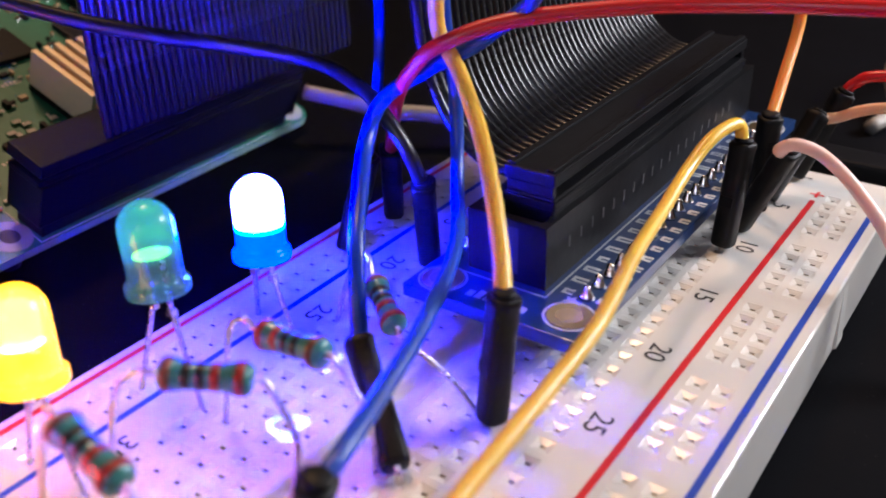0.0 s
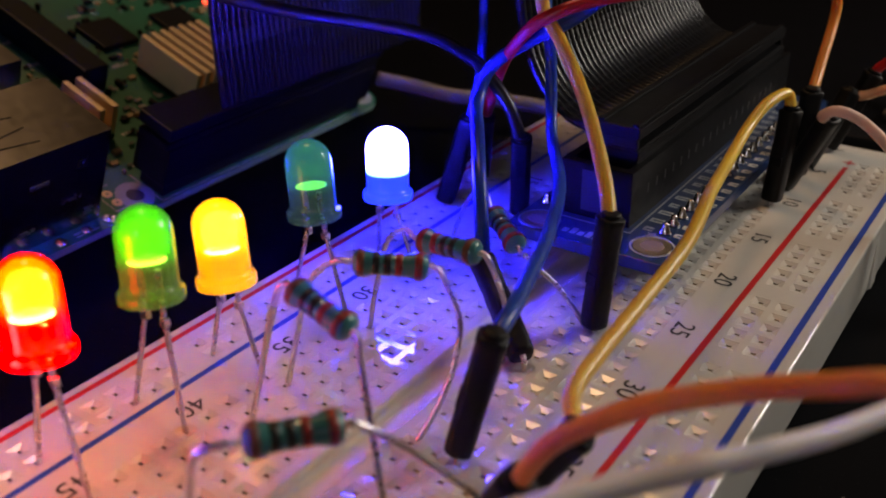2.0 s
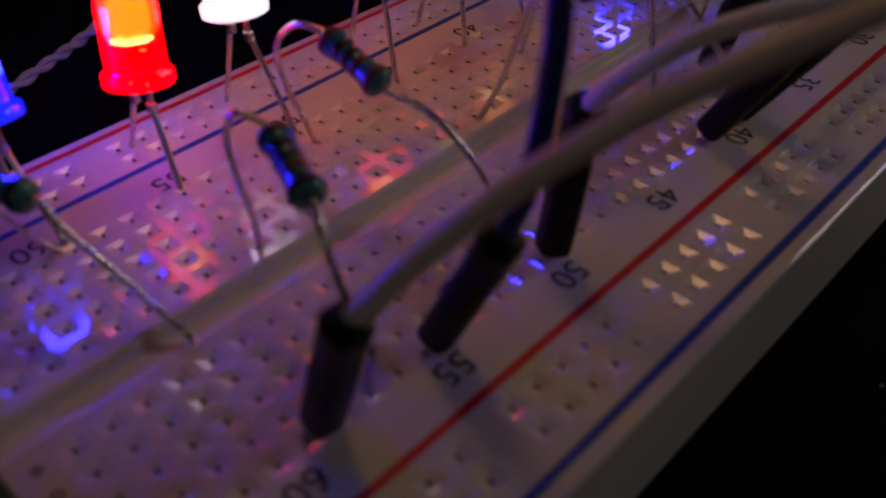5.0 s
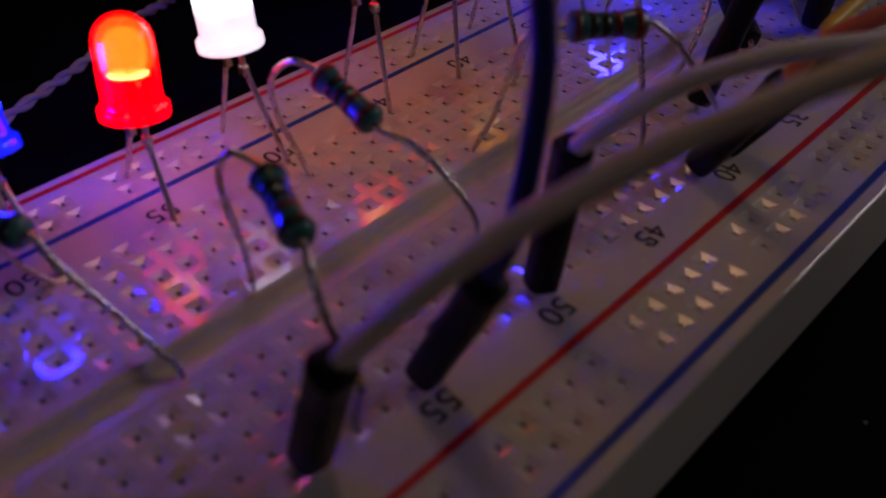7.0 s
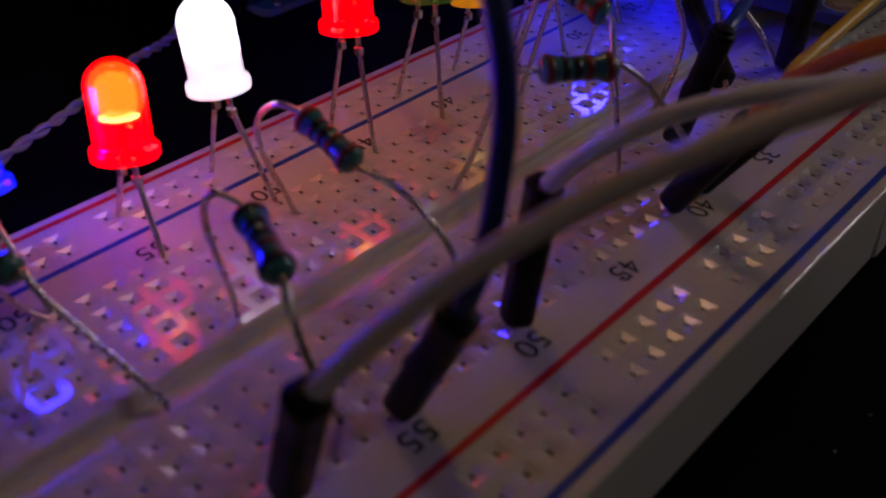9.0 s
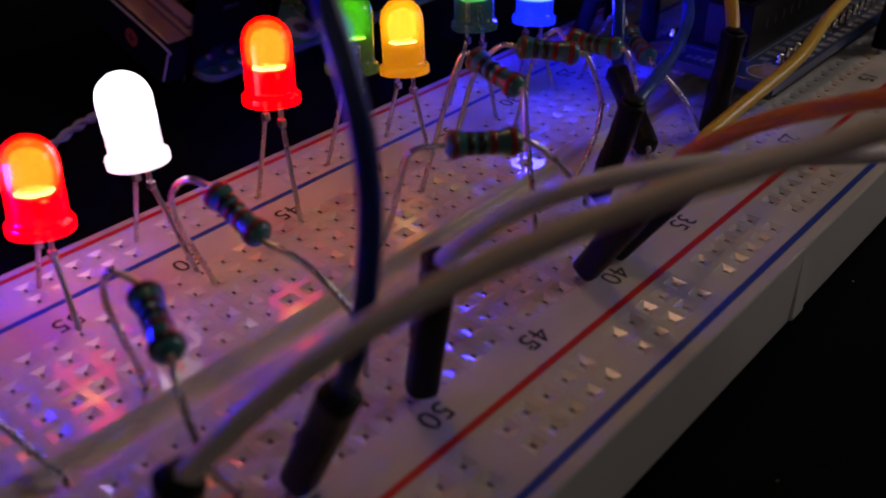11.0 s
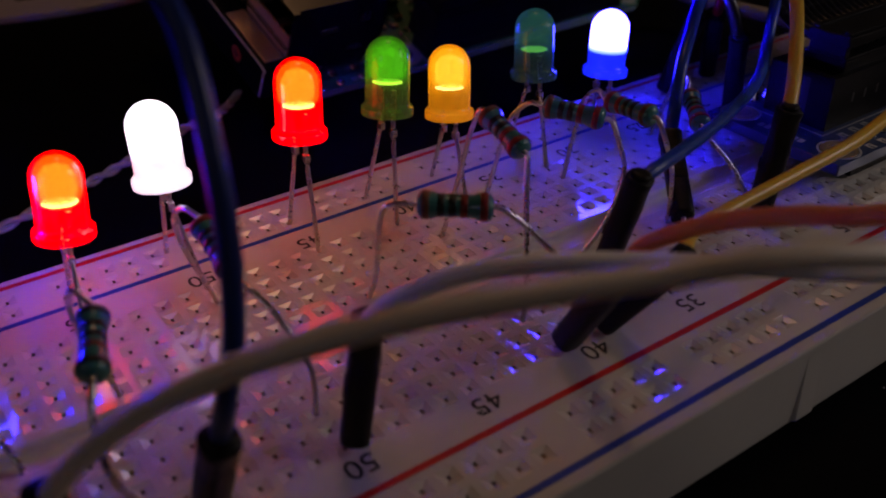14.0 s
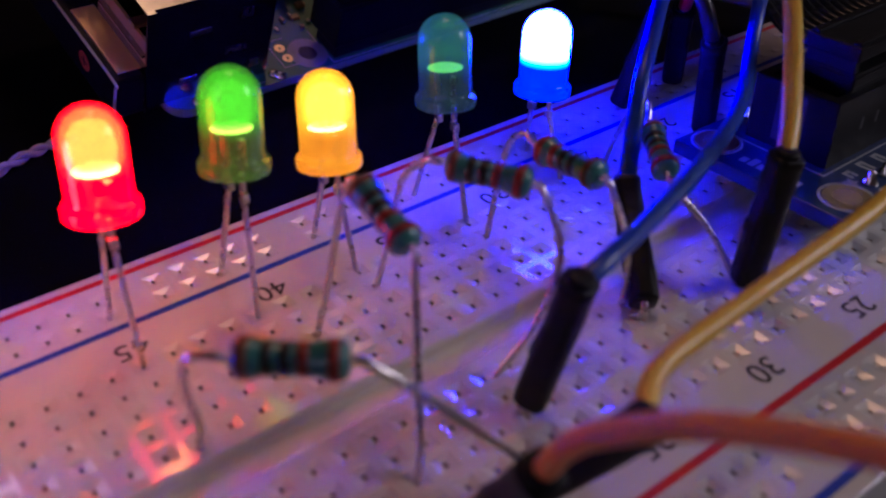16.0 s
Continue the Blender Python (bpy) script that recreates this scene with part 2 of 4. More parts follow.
def writing(name, text, size, mat):
    cu = bpy.data.curves.new(name, "FONT")
    cu.body, cu.size, cu.align_x, cu.align_y = text, size * MM, "CENTER", "CENTER"
    cu.extrude = 0.01 * MM
    tmp = new(name, cu)
    me = bpy.data.meshes.new_from_object(tmp.evaluated_get(bpy.context.evaluated_depsgraph_get()))
    bpy.data.objects.remove(tmp)
    me.materials.clear()
    me.materials.append(mat)
    return me


# ---- the room, closed round the desk ----
def slab(name, lo, hi, mat, kind="structure"):
    ob = new(name, box(name, *[v * 1000 for v in lo], *[v * 1000 for v in hi], mat, 0))
    return tagged(ob, kind=kind)


slab("floor", (-2.2, -2.0, -0.80), (2.2, 2.4, -0.75), floor_mat)
slab("ceiling", (-2.2, -2.0, 1.70), (2.2, 2.4, 1.78), wall_mat)
slab("wall_west", (-2.3, -2.0, -0.75), (-2.2, 2.4, 1.70), wall_mat)
slab("wall_east", (2.2, -2.0, -0.75), (2.3, 2.4, 1.70), wall_mat)
slab("wall_north", (-2.3, 2.4, -0.75), (2.3, 2.5, 1.70), wall_mat)
slab("wall_south", (-2.3, -2.1, -0.75), (2.3, -2.0, 1.70), wall_mat)

desk = hold("desk")
tagged(desk, "black desk with a dusty matte worktop", "desk")
part("desktop", box("desktop", -700, -350, -28, 700, 550, 0, desk_mat, 3), desk)
leg_me = box("leg", -25, -25, -750, 25, 25, -28, desk_mat, 2)
for lx, ly in ((-650, -300), (650, -300), (650, 500), (-650, 500)):
    part("leg", leg_me, desk, m=at(lx, ly, 0))

# ---- breadboard ----
TOP, PITCH = 9.5, 2.54
Y0, Y1 = -62.4, 101.5
XA, XB = -28.0, 28.0
GROOVE = 1.9
RAIL_L, RAIL_R = (-21.59, -24.13), (21.59, 24.13)
TERMINAL = [3.81 + PITCH * k for k in range(5)]


def col(n):
    return (40 - n) * PITCH


def plate(name, x0, x1, xs, ys, mat, half=0.86, depth=2.4):
    """A top face pierced by square funnels at xs by ys, each with a narrow slot at its floor."""
    gx = sorted([x0, x1] + [x + s * half for x in xs for s in (-1, 1)])
    gy = sorted([Y0, Y1] + [y + s * half for y in ys for s in (-1, 1)])
    verts = [(x, y, TOP) for x in gx for y in gy]
    n, faces, dark, slope = len(gy), [], [], []
    for i in range(len(gx) - 1):
        for j in range(n - 1):
            q = (i * n + j, (i + 1) * n + j, (i + 1) * n + j + 1, i * n + j + 1)
            if i % 2 == 0 or j % 2 == 0:
                faces.append(q)
                continue
            b = len(verts)
            cx, cy = (gx[i] + gx[i + 1]) / 2, (gy[j] + gy[j + 1]) / 2
            for sx, sy, z in ((0.97, 0.97, TOP - 0.02), (0.30, 0.17, TOP - 0.22), (0.29, 0.16, TOP - depth)):
                verts += [(cx + (verts[k][0] - cx) * sx, cy + (verts[k][1] - cy) * sy, z) for k in q]
            ring = [list(q), [b + k for k in range(4)], [b + 4 + k for k in range(4)], [b + 8 + k for k in range(4)]]
            for ra, rb in zip(ring, ring[1:]):
                for k in range(4):
                    m2 = (k + 1) % 4
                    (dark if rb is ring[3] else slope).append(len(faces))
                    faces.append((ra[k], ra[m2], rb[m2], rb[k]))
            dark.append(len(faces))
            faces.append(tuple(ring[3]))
    me = mesh_of(name, verts, faces, mat)
    me.materials.append(abs_hole_shade)
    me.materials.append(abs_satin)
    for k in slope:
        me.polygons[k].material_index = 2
    # slot walls and floors take the darkened colour
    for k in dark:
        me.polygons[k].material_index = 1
    return me


board = hold("breadboard")
tagged(board, "white solderless breadboard with red and blue rail lines on the desk", "breadboard")
cols = [col(n) for n in range(1, 64)]
rail_cols = [col(n) for n in range(3, 62) if (n - 3) % 6 < 5]
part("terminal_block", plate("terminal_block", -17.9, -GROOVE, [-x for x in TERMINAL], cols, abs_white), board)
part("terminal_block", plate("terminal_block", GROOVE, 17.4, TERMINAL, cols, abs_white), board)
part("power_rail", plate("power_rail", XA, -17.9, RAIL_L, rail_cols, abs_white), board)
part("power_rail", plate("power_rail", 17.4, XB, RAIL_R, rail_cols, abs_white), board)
# groove down the middle, with rounded shoulders
half_gp = [(GROOVE, 0.0), (GROOVE - 0.12, 0.03), (GROOVE - 0.26, 0.12), (GROOVE - 0.38, 0.3), (GROOVE - 0.46, 0.6), (GROOVE - 0.58, 0.9), (GROOVE - 0.85, 1.12), (GROOVE - 1.3, 1.2)]
gp = [(-x, TOP - d) for x, d in half_gp] + [(x, TOP - d) for x, d in reversed(half_gp)]
part("groove", mesh_of("groove", [(x, y, z) for x, z in gp for y in (Y0, Y1)],
                       [(2 * i, 2 * i + 2, 2 * i + 3, 2 * i + 1) for i in range(len(gp) - 1)], abs_groove, True), board)
# skirt: rim rounding and the four side walls, with snap tabs on the long sides
bm = bmesh.new()
rim = [(0.0, TOP), (0.12, TOP - 0.06), (0.2, TOP - 0.25), (0.35, 0.8)]
loops = []
for out, z in rim:
    loops.append([bm.verts.new(Vector(p) * MM) for p in ((XA - out, Y0 - out, z), (XB + out, Y0 - out, z), (XB + out, Y1 + out, z), (XA - out, Y1 + out, z))])
for la, lb in zip(loops, loops[1:]):
    for k in range(4):
        bm.faces.new((la[k], lb[k], lb[(k + 1) % 4], la[(k + 1) % 4]))
bm.faces.new(loops[-1])
me = bpy.data.meshes.new("skirt")
bm.to_mesh(me)
bm.free()
me.materials.append(abs_white)
part("skirt", me, board)
part("foam_backing", box("foam_backing", XA + 0.3, Y0 + 0.3, 0, XB - 0.3, Y1 - 0.3, 0.85, tape_mat, 0), board, "pale foam backing tape")
for y in (-40, 18, 76):
    me = mesh_of("snap_tab", [(XB + 0.2, y - 1.6, 8.6), (XB + 0.2, y + 0.4, 8.6), (XB + 0.7, y - 2.0, 0.9), (XB + 0.7, y + 0.5, 0.9),
                              (XB + 0.2, y - 2.6, 0.9), (XB + 0.2, y + 0.9, 0.9)],
                 [(0, 2, 3, 1), (0, 4, 2), (1, 3, 5), (2, 4, 5, 3)], abs_white)
    part("snap_tab", me, board)


def contacts(name, xs, ys):
    """Leaf springs that stand aslant in the sockets."""
    verts, faces = [], []
    for x in xs:
        for y in ys:
            b = len(verts)
            tilt = random.uniform(0.1, 0.2)
            verts += [(x - 0.31, y + 0.13, TOP - 0.3), (x + 0.31, y + 0.13, TOP - 0.3), (x + 0.31, y + 0.11 - tilt, TOP - 1.1), (x - 0.31, y + 0.11 - tilt, TOP - 1.1)]
            faces.append((b, b + 1, b + 2, b + 3))
    return mesh_of(name, verts, faces, contact_mat)


tagged(part("contact_metal", contacts("contact_metal", [*TERMINAL, *RAIL_R], cols), board, "tin spring contacts inside the sockets"), kind="stuff")
for x, mat, nm in ((-19.5, blue_ink, "blue_line"), (-26.75, red_ink, "red_line"), (19.5, red_ink, "red_line"), (26.65, blue_ink, "blue_line")):
    part(nm, box(nm, x - 0.35, Y0 + 5, TOP + 0.004, x + 0.35, 92.5, TOP + 0.02, mat, 0), board)
for n in (1, *range(5, 61, 5)):
    me = writing("column_number", str(n), 3.0, black_ink)
    for x in (-16.3, 16.5):
        part("column_number", me, board, m=at(x, col(n), TOP + 0.02, 0, 0, -90))
plus = joined("polarity_mark", [(-0.9, -0.17, 0, 0.9, 0.17, 0.02), (-0.17, -0.9, 0, 0.17, 0.9, 0.021)], red_ink)
for x, y in ((19.5, 94.5), (-26.75, 94.5), (19.5, Y0 + 3), (-26.75, Y0 + 3)):
    part("polarity_mark", plus, board, m=at(x, y, TOP + 0.004))
minus = joined("polarity_mark", [(-0.17, -0.9, 0, 0.17, 0.9, 0.02)], blue_ink)
for x, y in ((26.4, 94.5), (-19.5, 94.5), (26.4, Y0 + 3), (-19.5, Y0 + 3)):
    part("polarity_mark", minus, board, m=at(x, y, TOP + 0.004))
for k, ch in enumerate("abcde"):
    me = writing("row_letter", ch, 1.8, black_ink)
    part("row_letter", me, board, m=at(TERMINAL[4 - k], Y0 + 1.6, TOP + 0.02, 0, 0, -90))
for k, ch in enumerate("fghij"):
    me = writing("row_letter", ch, 1.8, black_ink)
    part("row_letter", me, board, m=at(-TERMINAL[k], Y0 + 1.6, TOP + 0.02, 0, 0, -90))
# stray print beside column 45
part("print_speck", joined("print_speck", [(17.0, -14.2, TOP, 17.25, -13.6, TOP + 0.02), (17.35, -14.1, TOP, 17.5, -13.9, TOP + 0.02)], black_ink), board)

# ---- light-emitting diodes ----
LENS = [(2.9, 0.0), (2.95, 0.12), (2.95, 0.85), (2.85, 1.0), (2.52, 1.05), (2.5, 1.6), (2.5, 6.1)]
LENS += [(2.5 * math.cos(a), 6.1 + 2.5 * math.sin(a)) for a in [math.pi / 2 * k / 7 for k in range(1, 7)]] + [(0.05, 8.6)]


# shells added inside the lens that stand for light spread in the resin
CORE = [(0.3, 3.85), (1.7, 3.9), (2.1, 4.2), (2.2, 5.4), (2.1, 6.6), (1.65, 7.5), (0.9, 8.05), (0.05, 8.2)]
INNER = [(0.3, 3.95), (1.2, 4.0), (1.6, 4.3), (1.75, 5.4), (1.6, 6.4), (1.15, 7.1), (0.05, 7.5)]


def led(label, foot, top, hole_rail, hole_col, lens, cup_mat, core=None):
    """A 5 mm diode: lens with flange, reflector cup, post and two legs that run to their sockets."""
    ob = hold("led", foot[0], foot[1], TOP)
    tagged(ob, label, "LED", "row of LEDs")
    back = ob.matrix_world.inverted()
    body = along(foot, top)
    part("lens", lathe("lens", LENS, lens), ob, m=back @ body)
    part("reflector_cup", lathe("reflector_cup", [(1.7, 3.58), (1.65, 3.64), (1.2, 3.72), (0.1, 3.78)], cup_mat, 20), ob, m=back @ body)
    if core:
        part("glow_core", lathe("glow_core", CORE, core[0], 20), ob, m=back @ body)
        part("glow_heart", lathe("glow_heart", INNER, core[1], 20), ob, m=back @ body)
    part("post", joined("post", [(-1.0, -0.25, 0.2, -0.5, 0.25, 2.7), (0.5, -0.25, 0.2, 1.0, 0.25, 3.2)], tin_mat), ob, m=back @ body)
    axis = (Vector(top) - Vector(foot)).normalized()
    for (hx, hy), s in ((hole_rail, -1), (hole_col, 1)):
        start = Vector(foot) + Vector((s * 1.27, 0, 0)) + axis * 0.3
        knee = start - axis * 2.0
        end = Vector((hx, hy, TOP - 1.5))
        near = knee.lerp(end, 0.06) + Vector((0, 0, 0.2))
        pts = [v - Vector((foot[0], foot[1], TOP)) for v in (start, knee, near, knee.lerp(end, 0.55), end)]
        part("leg", tube("leg", pts, 0.26, tin_mat, 8, 3), ob)
        c = knee - Vector((foot[0], foot[1], TOP))
        part("leg_shoulder", joined("leg_shoulder", [(c.x - 0.38, c.y - 0.3, c.z - 0.5, c.x + 0.38, c.y + 0.3, c.z + 0.3)], tin_mat), ob)
    return ob


def lifted(b, t, up=1.0, height=8.6):
    """The flange's foot and a point on the axis."""
    b, t = Vector(b), Vector(t)
    d = (t - b).normalized()
    return tuple(b + d * up), tuple(b + d * (up + height))


lens_red = glowing("red_resin", (1.0, 0.0006, 0.0004), 6.0, (0.5, 0.01, 0.005), 0.74, upper=(1.0, 0.005, 0.0004), upper_strength=5.5)
lens_yellow = glowing("yellow_resin", (1.0, 0.36, 0.002), 0.6, (0.6, 0.35, 0.02), 0.68, upper=(1.0, 0.44, 0.003), upper_strength=1.0)
lens_green = glowing("green_resin", (0.12, 0.19, 0.03), 0.18, (0.08, 0.16, 0.03), 0.66, upper=(0.03, 0.44, 0.006), upper_strength=0.5)
# blue spill from the next LED is put into this teal glow
lens_green_dim = glowing("blue_tinged_green_resin", (0.03, 0.09, 0.10), 0.12, (0.05, 0.14, 0.12), 0.6, upper=(0.015, 0.20, 0.18), upper_strength=0.42)
lens_blue_near = glowing("near_blue_resin", (0.002, 0.015, 1.0), 2.6, (0.0, 0.004, 0.3), 0.94, upper=(0.009, 0.012, 1.0), upper_strength=160.0)
lens_blue = glowing("blue_resin", (0.002, 0.02, 1.0), 2.6, (0.0, 0.004, 0.3), 0.94, upper=(0.013, 0.016, 1.0), upper_strength=260.0)
lens_white = glowing("white_resin", (0.90, 0.90, 1.0), 2.2, (0.8, 0.8, 0.8), 1.0, upper=(0.90, 0.90, 1.0), upper_strength=8.0)
cup_red = glowing("red_die", (1.0, 0.62, 0.12), 30.0)
cup_yellow = glowing("yellow_die", (1.0, 0.80, 0.25), 9.0)
cup_green = glowing("green_die", (0.45, 1.0, 0.06), 6.0)
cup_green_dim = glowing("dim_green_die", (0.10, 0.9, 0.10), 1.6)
cup_blue = glowing("blue_die", (0.02, 0.05, 1.0), 12.0)
cup_white = glowing("white_die", (0.9, 0.92, 1.0), 3.0)
core_red = (glowing("red_core", (1.0, 0.15, 0.004), 8.0, alpha=0.45), glowing("red_heart", (1.0, 0.30, 0.015), 16.0, alpha=0.5))
core_yellow = (glowing("yellow_core", (1.0, 0.55, 0.02), 2.0, alpha=0.5), glowing("yellow_heart", (1.0, 0.72, 0.08), 4.5, alpha=0.6))
core_green = (glowing("green_core", (0.04, 0.9, 0.01), 0.8, alpha=0.4), glowing("green_heart", (0.10, 1.0, 0.02), 1.3, alpha=0.5))
RI = RAIL_L[0]
led("lit red LED with diffused lens above the power rail", *lifted((-19.2, -37.0, 16.4), (-20.2, -35.8, 26.0)), (RAIL_L[1], col(54.6)), (-13.97, col(55)), lens_red, cup_red, core_red)
led("lit white LED leaning beside the power rail", *lifted((-19.0, -26.7, 19.0), (-20.3, -26.3, 28.9)), (RAIL_L[1], col(50.4)), (-13.97, col(50)), lens_white, cup_white)
led("lit red LED with diffused lens above the power rail", *lifted((-17.7, -11.9, 20.4), (-18.7, -10.8, 30.2)), (RI, col(45)), (-13.97, col(45)), lens_red, cup_red, core_red)
led("half-lit green LED with diffused lens", *lifted((-17.3, -1.2, 20.5), (-18.3, -0.0, 29.7)), (RI, col(41)), (-13.97, col(41)), lens_green, cup_green, core_green)
led("lit yellow LED with diffused lens", *lifted((-18.4, 8.1, 17.2), (-19.7, 9.1, 27.0)), (RI, col(37.2)), (-13.97, col(37)), lens_yellow, cup_yellow, core_yellow)
led("dim green LED with caught blue light put into its glow", *lifted((-19.2, 21.7, 18.7), (-20.1, 22.3, 27.8)), (RI, col(32.6)), (-13.97, col(32)), lens_green_dim, cup_green_dim)
led("glaring blue LED with diffused lens", *lifted((-19.2, 34.1, 16.2), (-19.8, 35.2, 25.8)), (RI, col(26.4)), (-13.97, col(27)), lens_blue, cup_blue)
led("glaring blue LED tilted away from the board", *lifted((-21.5, -48.6, 16.9), (-24.7, -48.2, 26.8)), (RI, col(59)), (-13.97, col(59)), lens_blue_near, cup_blue)

# ---- resistors ----
BODY = [(0.2, -3.3), (0.75, -3.25), (1.12, -3.0), (1.22, -2.5), (1.18, -1.95), (1.0, -1.5), (0.97, 0.0), (1.0, 1.5), (1.18, 1.95), (1.22, 2.5), (1.12, 3.0), (0.75, 3.25), (0.2, 3.3)]
BAND_Z = ((-2.55, 1.235), (-1.25, 1.0), (-0.25, 0.985), (0.75, 1.0), (2.45, 1.235))


def resistor(e1, e2, lead1, lead2, bands, label="teal metal-film resistor with colour bands on bent leads"):
    mid = (Vector(e1) + Vector(e2)) / 2
    ob = hold("resistor", mid.x, mid.y, TOP)
    tagged(ob, label, "resistor", "resistors bridging the groove")
    back = ob.matrix_world.inverted()
    axis = (Vector(e2) - Vector(e1)).normalized()
    body = along(mid, mid + axis)
    part("body", lathe("body", BODY, teal_mat, 18), ob, m=back @ body)
    for (z, r), b in zip(BAND_Z, bands):
        part("band", lathe("band", [(r - 0.05, z - 0.32), (r + 0.02, z - 0.3), (r + 0.02, z + 0.3), (r - 0.05, z + 0.32)], BANDS[b], 18), ob, m=back @ body)
    base = Vector((mid.x, mid.y, TOP))
    for s, pts in ((-1, lead1), (1, lead2)):
        line = [mid + axis * s * 3.1, mid + axis * s * 3.9] + [Vector(p) for p in pts]
        part("lead", tube("lead", [p - base for p in line], 0.28, tin_mat, 8, 5), ob)
    return ob


RBB = ("red", "black", "black", "brown", "brown")
BBR = ("brown", "black", "black", "red", "red")
Z9 = TOP - 1.2
resistor((3.5, -40.0, 22.6), (8.0, -41.6, 21.7), [(0.0, -40.4, 23.5), (-1.3, -40.7, 21.3), (-1.5, -40.4, 18.0), (-2.2, -39.3, 13.5), (-3.81, col(55), Z9)],
         [(10.9, -42.9, 19.9), (12.7, -43.0, 15.6), (11.5, -40.7, 10.2), (8.89, col(55), Z9)], ("black", "black", "black", "brown", "black"))
resistor((-4.9, -27.7, 22.0), (-0.7, -27.7, 20.5), [(-8.7, -28.3, 22.6), (-11.2, -28.5, 20.2), (-12.0, -27.8, 16.3), (-11.7, -26.2, 11.4), (-11.43, col(50), Z9)],
         [(3.0, -27.0, 19.3), (5.5, -26.0, 17.4), (8.1, -25.0, 13.5), (8.89, col(50), Z9)], RBB)
resistor((7.1, -12.4, 24.9), (10.3, -8.3, 24.7), [(4.2, -14.7, 24.0), (2.7, -14.6, 20.3), (-0.5, -13.3, 13.8), (-3.81, col(45), Z9)],
         [(12.3, -5.2, 22.5), (13.5, -1.1, 17.3), (14.0, 2.4, 12.7), (13.97, col(38), Z9)], BBR)
resistor((-1.8, 1.7, 25.7), (2.3, 1.5, 24.6), [(-4.1, 1.5, 25.5), (-5.4, 1.2, 21.7), (-7.4, 0.8, 14.7), (-8.89, col(40), Z9)],
         [(4.5, 1.0, 22.5), (6.2, -0.2, 17.8), (8.2, -1.6, 12.0), (8.89, col(41), Z9)], BBR)
resistor((-2.4, 10.1, 24.6), (1.4, 12.6, 24.2), [(-5.1, 8.8, 24.4), (-7.9, 8.6, 21.2), (-10.2, 8.5, 14.3), (-11.43, col(37), Z9)],
         [(3.6, 13.7, 22.7), (5.1, 13.7, 18.7), (5.1, 11.3, 13.4), (3.81, col(37), Z9)], BBR)
resistor((-2.0, 18.7, 23.1), (2.9, 18.8, 23.3), [(-4.8, 18.7, 23.6), (-7.5, 19.4, 21.0), (-9.9, 20.3, 14.9), (-11.43, col(32), Z9)],
         [(5.0, 19.2, 21.8), (5.3, 20.8, 17.5), (4.6, 22.2, 12.5), (3.81, col(31), Z9)], ("red", "red", "black", "black", "brown"))
resistor((-4.9, 34.2, 19.4), (1.4, 30.0, 18.1), [(-6.4, 35.6, 20.6), (-9.2, 37.2, 19.2), (-12.4, 38.9, 14.1), (-13.97, col(25), Z9)],
         [(3.0, 30.1, 16.9), (5.4, 31.8, 13.7), (8.89, col(27), Z9)], BBR)
resistor((-12.8, -53.8, 19.6), (-8.3, -52.3, 19.5), [(-15.0, -53.5, 17.8), (-15.2, -50.8, 11.9), (-13.97, col(59), Z9)],
         [(-5.8, -51.3, 17.5), (-3.7, -49.6, 13.6), (0.2, -47.8, 9.1), (3.81, col(59), Z9)], ("black", "black", "black", "brown", "black"))

# ---- jumper wires ----
def sleeve(length):
    """A moulded connector body: square with strongly rounded edges, a waist below the mouth and a rim."""
    verts, faces, sides = [], [], 24
    rings = ((0.0, 0.86), (0.18, 0.97), (0.5, 1.0), (length * 0.62, 1.0), (length * 0.66, 0.96), (length * 0.72, 0.96), (length * 0.76, 1.0),
             (length - 0.9, 1.0), (length - 0.7, 1.05), (length - 0.15, 1.05), (length, 0.95))
    for z, k in rings:
        for i in range(sides):
            c, q = math.cos(2 * math.pi * (i + 0.5) / sides), math.sin(2 * math.pi * (i + 0.5) / sides)
            r = 1.27 * k / (abs(c) ** 3.4 + abs(q) ** 3.4) ** (1 / 3.4)
            verts.append((r * c, r * q, z))
    for i in range(len(rings) - 1):
        for k in range(sides):
            a, b = i * sides + k, i * sides + (k + 1) % sides
            faces.append((a, b, b + sides, a + sides))
    faces += [tuple(range(sides))[::-1], tuple((len(rings) - 1) * sides + k for k in range(sides))]
    return mesh_of("connector", verts, faces, housing_mat, True)


def housing(parent, base, foot, head, socket):
    """A crimp housing with its window and the pin that enters the board."""
    d = (Vector(head) - Vector(foot)).normalized()
    m = along(Vector(foot) - base, Vector(head) - base)
    length = 12.4
    h = part("connector", sleeve(length), parent, m=m)
    part("crimp_window", joined("crimp_window", [(-0.55, -1.30, 7.0, 0.55, -1.268, 9.6), (-0.8, 1.268, 5.0, 0.8, 1.36, 6.2)], black_abs), h)
    part("collar", lathe("collar", [(1.0, length - 0.05), (1.05, length + 0.35), (0.8, length + 0.5)], housing_mat, 14), h)
    pts = [Vector(foot) - base + d * 1.0, Vector(foot) - base - d * 0.4, Vector(socket) - base]
    part("pin", tube("pin", pts, 0.32, tin_mat, 8, 3), parent)
    return Vector(foot) + d * length


